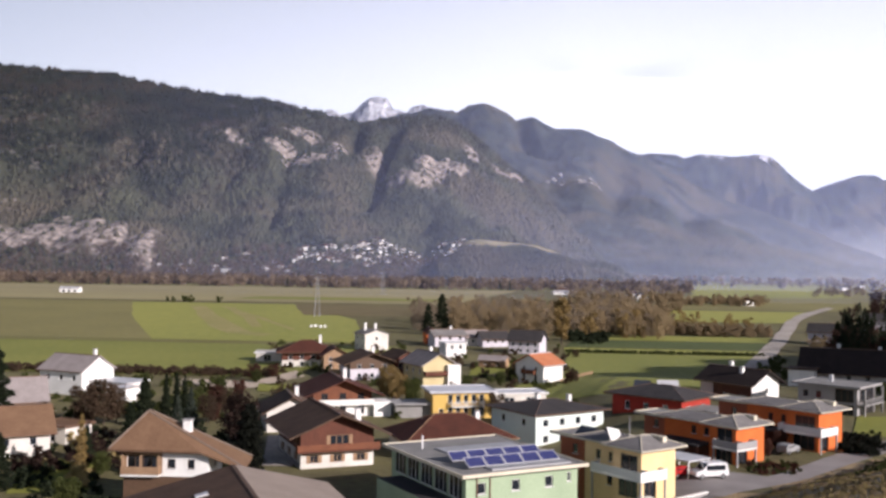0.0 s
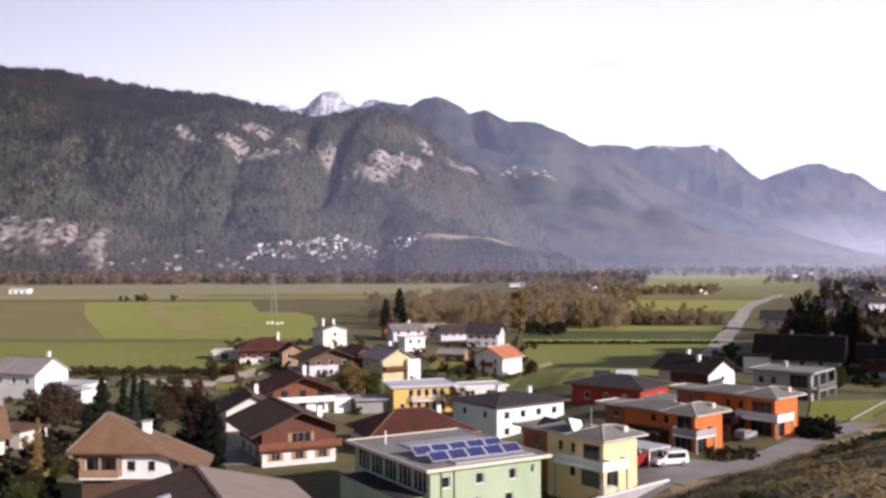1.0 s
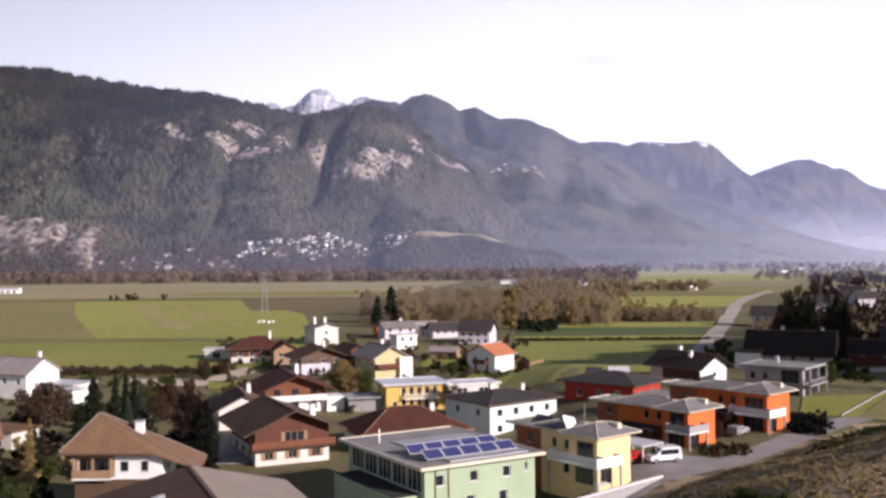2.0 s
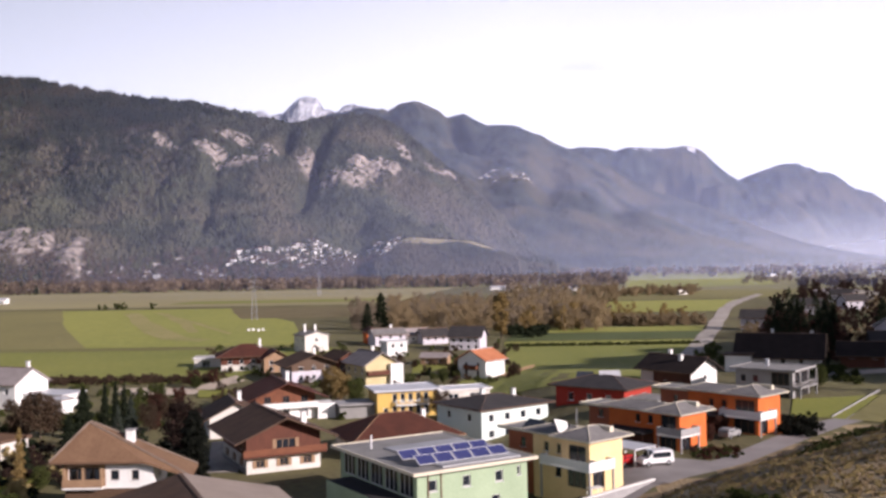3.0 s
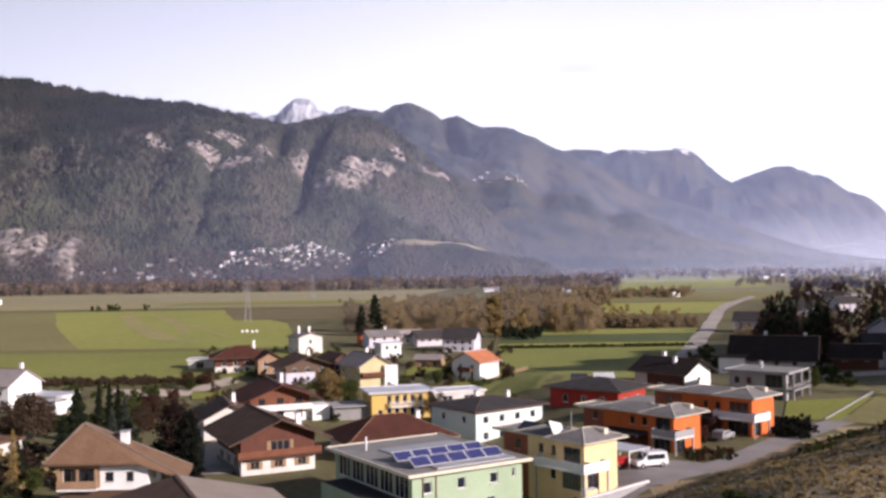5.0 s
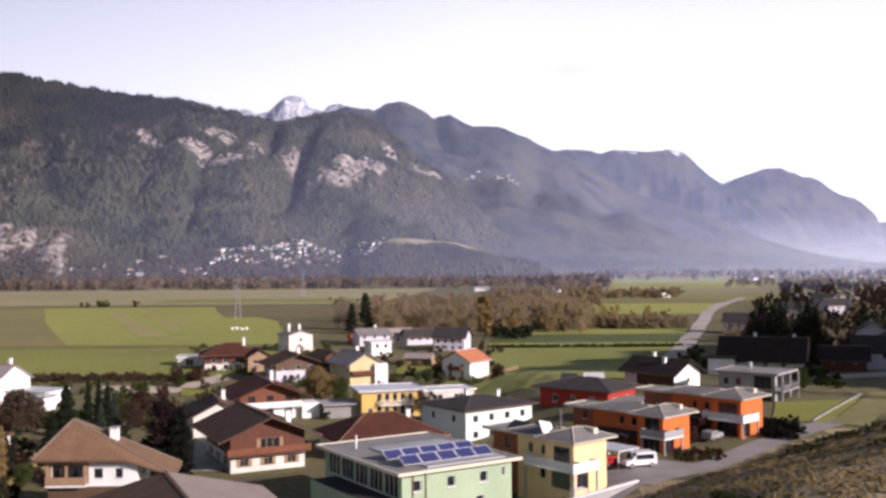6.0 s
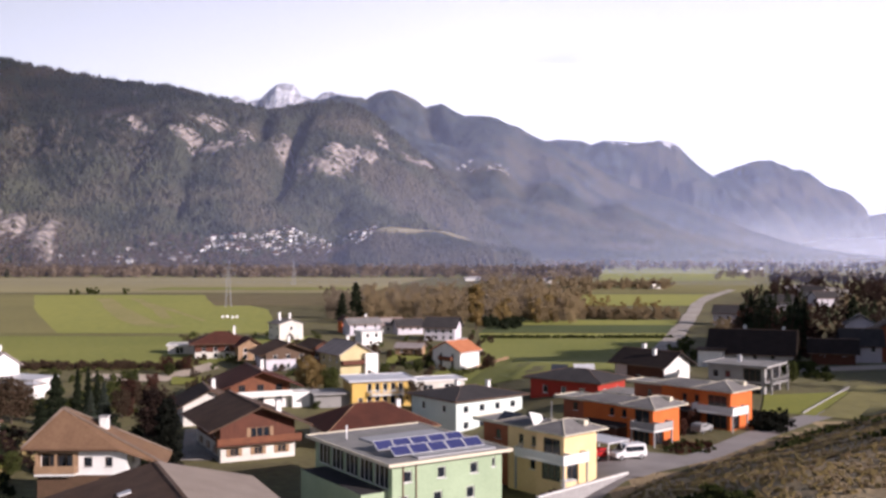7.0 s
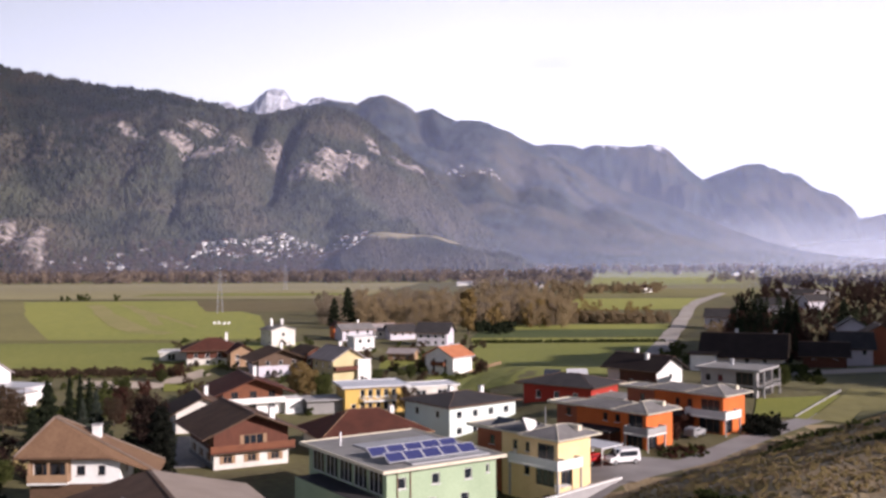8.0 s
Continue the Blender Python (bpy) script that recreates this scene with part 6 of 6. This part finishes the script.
# ---- pylon, vehicles, walls ----
def pylon(x, y, h):
    p = new("pylon")
    p.matrix_basis = pose(x, y, ground_z(x, y), 0, 0, 20)
    tagged(p, "slender steel lattice power pylon in a field", "pylon", "power pylons")
    for sx, sy in ((-1, -1), (1, -1), (1, 1), (-1, 1)):
        bm = bmesh.new()
        tube(bm, (sx * 1.6, sy * 1.6, -0.5), (sx * 0.3, sy * 0.3, h), 0.12, 0.08, 4)
        part("leg", bm, M["steel"], p)
    for i in range(8):
        bm = bmesh.new()
        a, b = 1.6 - 1.3 * i / 8, 1.6 - 1.3 * (i + 1) / 8
        za, zb = h * i / 8, h * (i + 1) / 8
        for s in (-1, 1):
            tube(bm, (-a, s * a, za), (b, s * b, zb), 0.06, 0.06, 4)
            tube(bm, (s * a, -a, za), (s * b, b, zb), 0.06, 0.06, 4)
        part("brace", bm, M["steel"], p)
    for z, r in ((h * 0.78, 4.2), (h * 0.92, 3.0)):
        bm = bmesh.new()
        tube(bm, (-r, 0, z), (r, 0, z), 0.1, 0.1, 4)
        tube(bm, (-r, 0, z), (0, 0, z + 1.4), 0.06, 0.06, 4)
        tube(bm, (r, 0, z), (0, 0, z + 1.4), 0.06, 0.06, 4)
        part("cross_arm", bm, M["steel"], p)


pylon(-117.6, 545.0, 23)
pylon(-134.9, 900.0, 22)


def vehicle(name, label, x, y, turn, length, wide, high, nose, paint):
    c = new(name)
    c.matrix_basis = pose(x, y, ground_z(x, y) + 0.16, 0, 0, turn)
    tagged(c, label, name)
    bm = bmesh.new()
    prof = [(-length / 2, 0.35), (length / 2, 0.35), (length / 2, 0.8), (length / 2 - 0.12, 0.95), (length / 2 - nose, 1.05), (length / 2 - nose - 0.7, high - 0.06), (length / 2 - nose - 1.0, high), (-length / 2 + 0.25, high), (-length / 2 + 0.02, 1.0)]
    a = [bm.verts.new((px, -wide / 2, pz)) for px, pz in prof]
    b = [bm.verts.new((px, wide / 2, pz)) for px, pz in prof]
    bm.faces.new(a)
    bm.faces.new(b[::-1])
    for i in range(len(prof)):
        j = (i + 1) % len(prof)
        bm.faces.new((a[j], a[i], b[i], b[j]))
    bmesh.ops.bevel(bm, geom=bm.edges[:], offset=0.06, segments=2, affect="EDGES")
    body = part("body", bm, M[paint], c)
    bm = bmesh.new()
    for s in (-1, 1):
        box(bm, -length / 2 + 0.5, length / 2 - nose - 0.55, s * wide / 2 - 0.01, s * wide / 2 + 0.01, 1.05, high - 0.25)
    part("side_window", bm, M["glass"], body)
    m = Matrix.Translation((length / 2 - nose - 0.33, 0, (1.05 + high) / 2)) @ Matrix.Rotation(math.atan2(0.7, high - 1.1), 4, "Y").inverted()
    bm = bmesh.new()
    box(bm, -0.02, 0.02, -wide / 2 + 0.14, wide / 2 - 0.14, -(high - 1.1) * 0.5, (high - 1.1) * 0.5, m)
    part("windscreen", bm, M["glass"], body)
    part("rear_window", boxes((-length / 2 - 0.0, -length / 2 + 0.1, -wide / 2 + 0.2, wide / 2 - 0.2, 1.15, high - 0.3)), M["glass"], body)
    for sx in (-1, 1):
        for sy in (-1, 1):
            bm = bmesh.new()
            tube(bm, (sx * length * 0.32, sy * (wide / 2 - 0.2), 0.33), (sx * length * 0.32, sy * (wide / 2 + 0.01), 0.33), 0.33, 0.33, 14)
            wheel = part("wheel", bm, M["rubber"], c)
            bm = bmesh.new()
            tube(bm, (sx * length * 0.32, sy * (wide / 2), 0.33), (sx * length * 0.32, sy * (wide / 2 + 0.025), 0.33), 0.2, 0.2, 10)
            part("rim", bm, M["steel"], wheel)


vehicle("van", "white delivery van parked beside the yellow villa", 24.1, 129.5, 200, 4.6, 1.9, 1.95, 0.9, "car_white")
vehicle("car", "red car parked under a carport", 20.7, 131.0, 40, 4.1, 1.7, 1.45, 1.1, "car_red")
vehicle("car", "pale car parked beside a slope", 115.5, 262.0, 10, 4.4, 1.8, 1.5, 1.1, "car_white")

cp = new("carport")
cp.matrix_basis = pose(21.3, 132.0, 4.4, 0, 0, -48)
tagged(cp, "flat white carport on slim posts", "carport")
part("roof", boxes((-2.6, 2.6, -2.2, 2.2, 2.3, 2.5)), M["light_sheet"], cp)
for sx, sy in ((-2.4, -2.0), (2.4, -2.0), (2.4, 2.0), (-2.4, 2.0)):
    part("post", boxes((sx - 0.07, sx + 0.07, sy - 0.07, sy + 0.07, -1, 2.3)), M["white"], cp)

rw = [(10.3 + 1.72 * i, 108.6 + 1.72 * i) for i in range(8)]
rt = new("retaining_wall")
tagged(rt, "low pale concrete retaining wall along the lane", "wall")
for (x0, y0), (x1, y1) in zip(rw, rw[1:]):
    bm = bmesh.new()
    ln = math.hypot(x1 - x0, y1 - y0)
    mm = pose(x0, y0, 4.1, 0, 0, math.degrees(math.atan2(y1 - y0, x1 - x0)))
    box(bm, 0.01, ln - 0.01, -0.15, 0.15, -3.5, 0.75)
    w_ = part("wall_panel", bm, M["concrete"], rt, m=mm)
    part("coping", boxes((0, ln, -0.22, 0.22, 0.75, 0.87)), M["white"], w_)

gw = new("garden_wall")
tagged(gw, "low pale garden wall beside a lawn", "wall")
for i in range(6):
    x0, y0 = 59.6 + 3.4 * i, 165 + 5.2 * i
    gm = pose(x0, y0, ground_z(x0, y0), 0, 0, math.degrees(math.atan2(5.2, 3.4)))
    part("wall_panel", boxes((0.02, 6.19, -0.12, 0.12, -0.8, 0.32)), M["concrete"], gw, m=gm)

# a low brown timber fence beside the paddock
fx = [(7.6, 258.0), (12.8, 268.0), (18.6, 282.0)]
fence = new("fence")
tagged(fence, "low brown timber fence along a garden edge", "fence")
for (x0, y0), (x1, y1) in zip(fx, fx[1:]):
    ln, an = math.hypot(x1 - x0, y1 - y0), math.degrees(math.atan2(y1 - y0, x1 - x0))
    for i in range(4):
        px, py = x0 + (x1 - x0) * i / 4, y0 + (y1 - y0) * i / 4
        fm = pose(px, py, ground_z(px, py), 0, 0, an)
        part("post", boxes((-0.06, 0.06, -0.06, 0.06, -0.3, 1.0)), M["paint_wood"], fence, m=fm)
        for z in (0.25, 0.55, 0.85):
            part("board", boxes((0.07, ln / 4 - 0.07, -0.03, 0.03, z - 0.1, z + 0.1)), M["paint_wood"], fence, m=fm)

vehicle("car", "silver car parked between the orange villas", 38.5, 148.0, 50, 4.1, 1.7, 1.45, 1.1, "sheet")

table = new("garden_table")
table.matrix_basis = pose(14.7, 116.5, 4.2, 0, 0, 30)
tagged(table, "white garden table on the villa terrace", "table")
part("tabletop", boxes((-0.9, 0.9, -0.5, 0.5, 0.7, 0.75)), M["white"], table)
for sx in (-0.8, 0.8):
    for sy in (-0.4, 0.4):
        part("leg", boxes((sx - 0.03, sx + 0.03, sy - 0.03, sy + 0.03, 0, 0.7)), M["white"], table)

bale = new("silage_bale")
tagged(bale, "small white wrapped silage bale on the meadow", "bale", "bales on the meadow")
bm = bmesh.new()
tube(bm, (-0.6, 0, 0.62), (0.6, 0, 0.62), 0.62, 0.62, 14)
bmesh.ops.bevel(bm, geom=[e for e in bm.edges if abs(e.verts[0].co.x - e.verts[1].co.x) < 0.01], offset=0.08, segments=2, affect="EDGES")
part("wrap", bm, M["white"], bale)
part("label_band", boxes((-0.12, 0.12, -0.2, 0.2, 1.2, 1.26)), M["light_sheet"], bale)
for i, (bx, by) in enumerate(((-101.4, 458.0), (-99.8, 460.0), (-96.6, 456.0), (-95.1, 459.0))):
    m = pose(bx, by, 0.14, 0, 0, 30 * i)
    if i == 0:
        bale.matrix_basis = m
    else:
        copy_thing(bale, m)
house("barn", "long white farm hall at the field's edge", -406.4, 850.0, 5, 17, 9, 3.6, "gable", 1.4, "white", "light_sheet", "x", 0.4, wins=row("f", 3, 10, 0.3, 2.4, 2.2), category="barn")
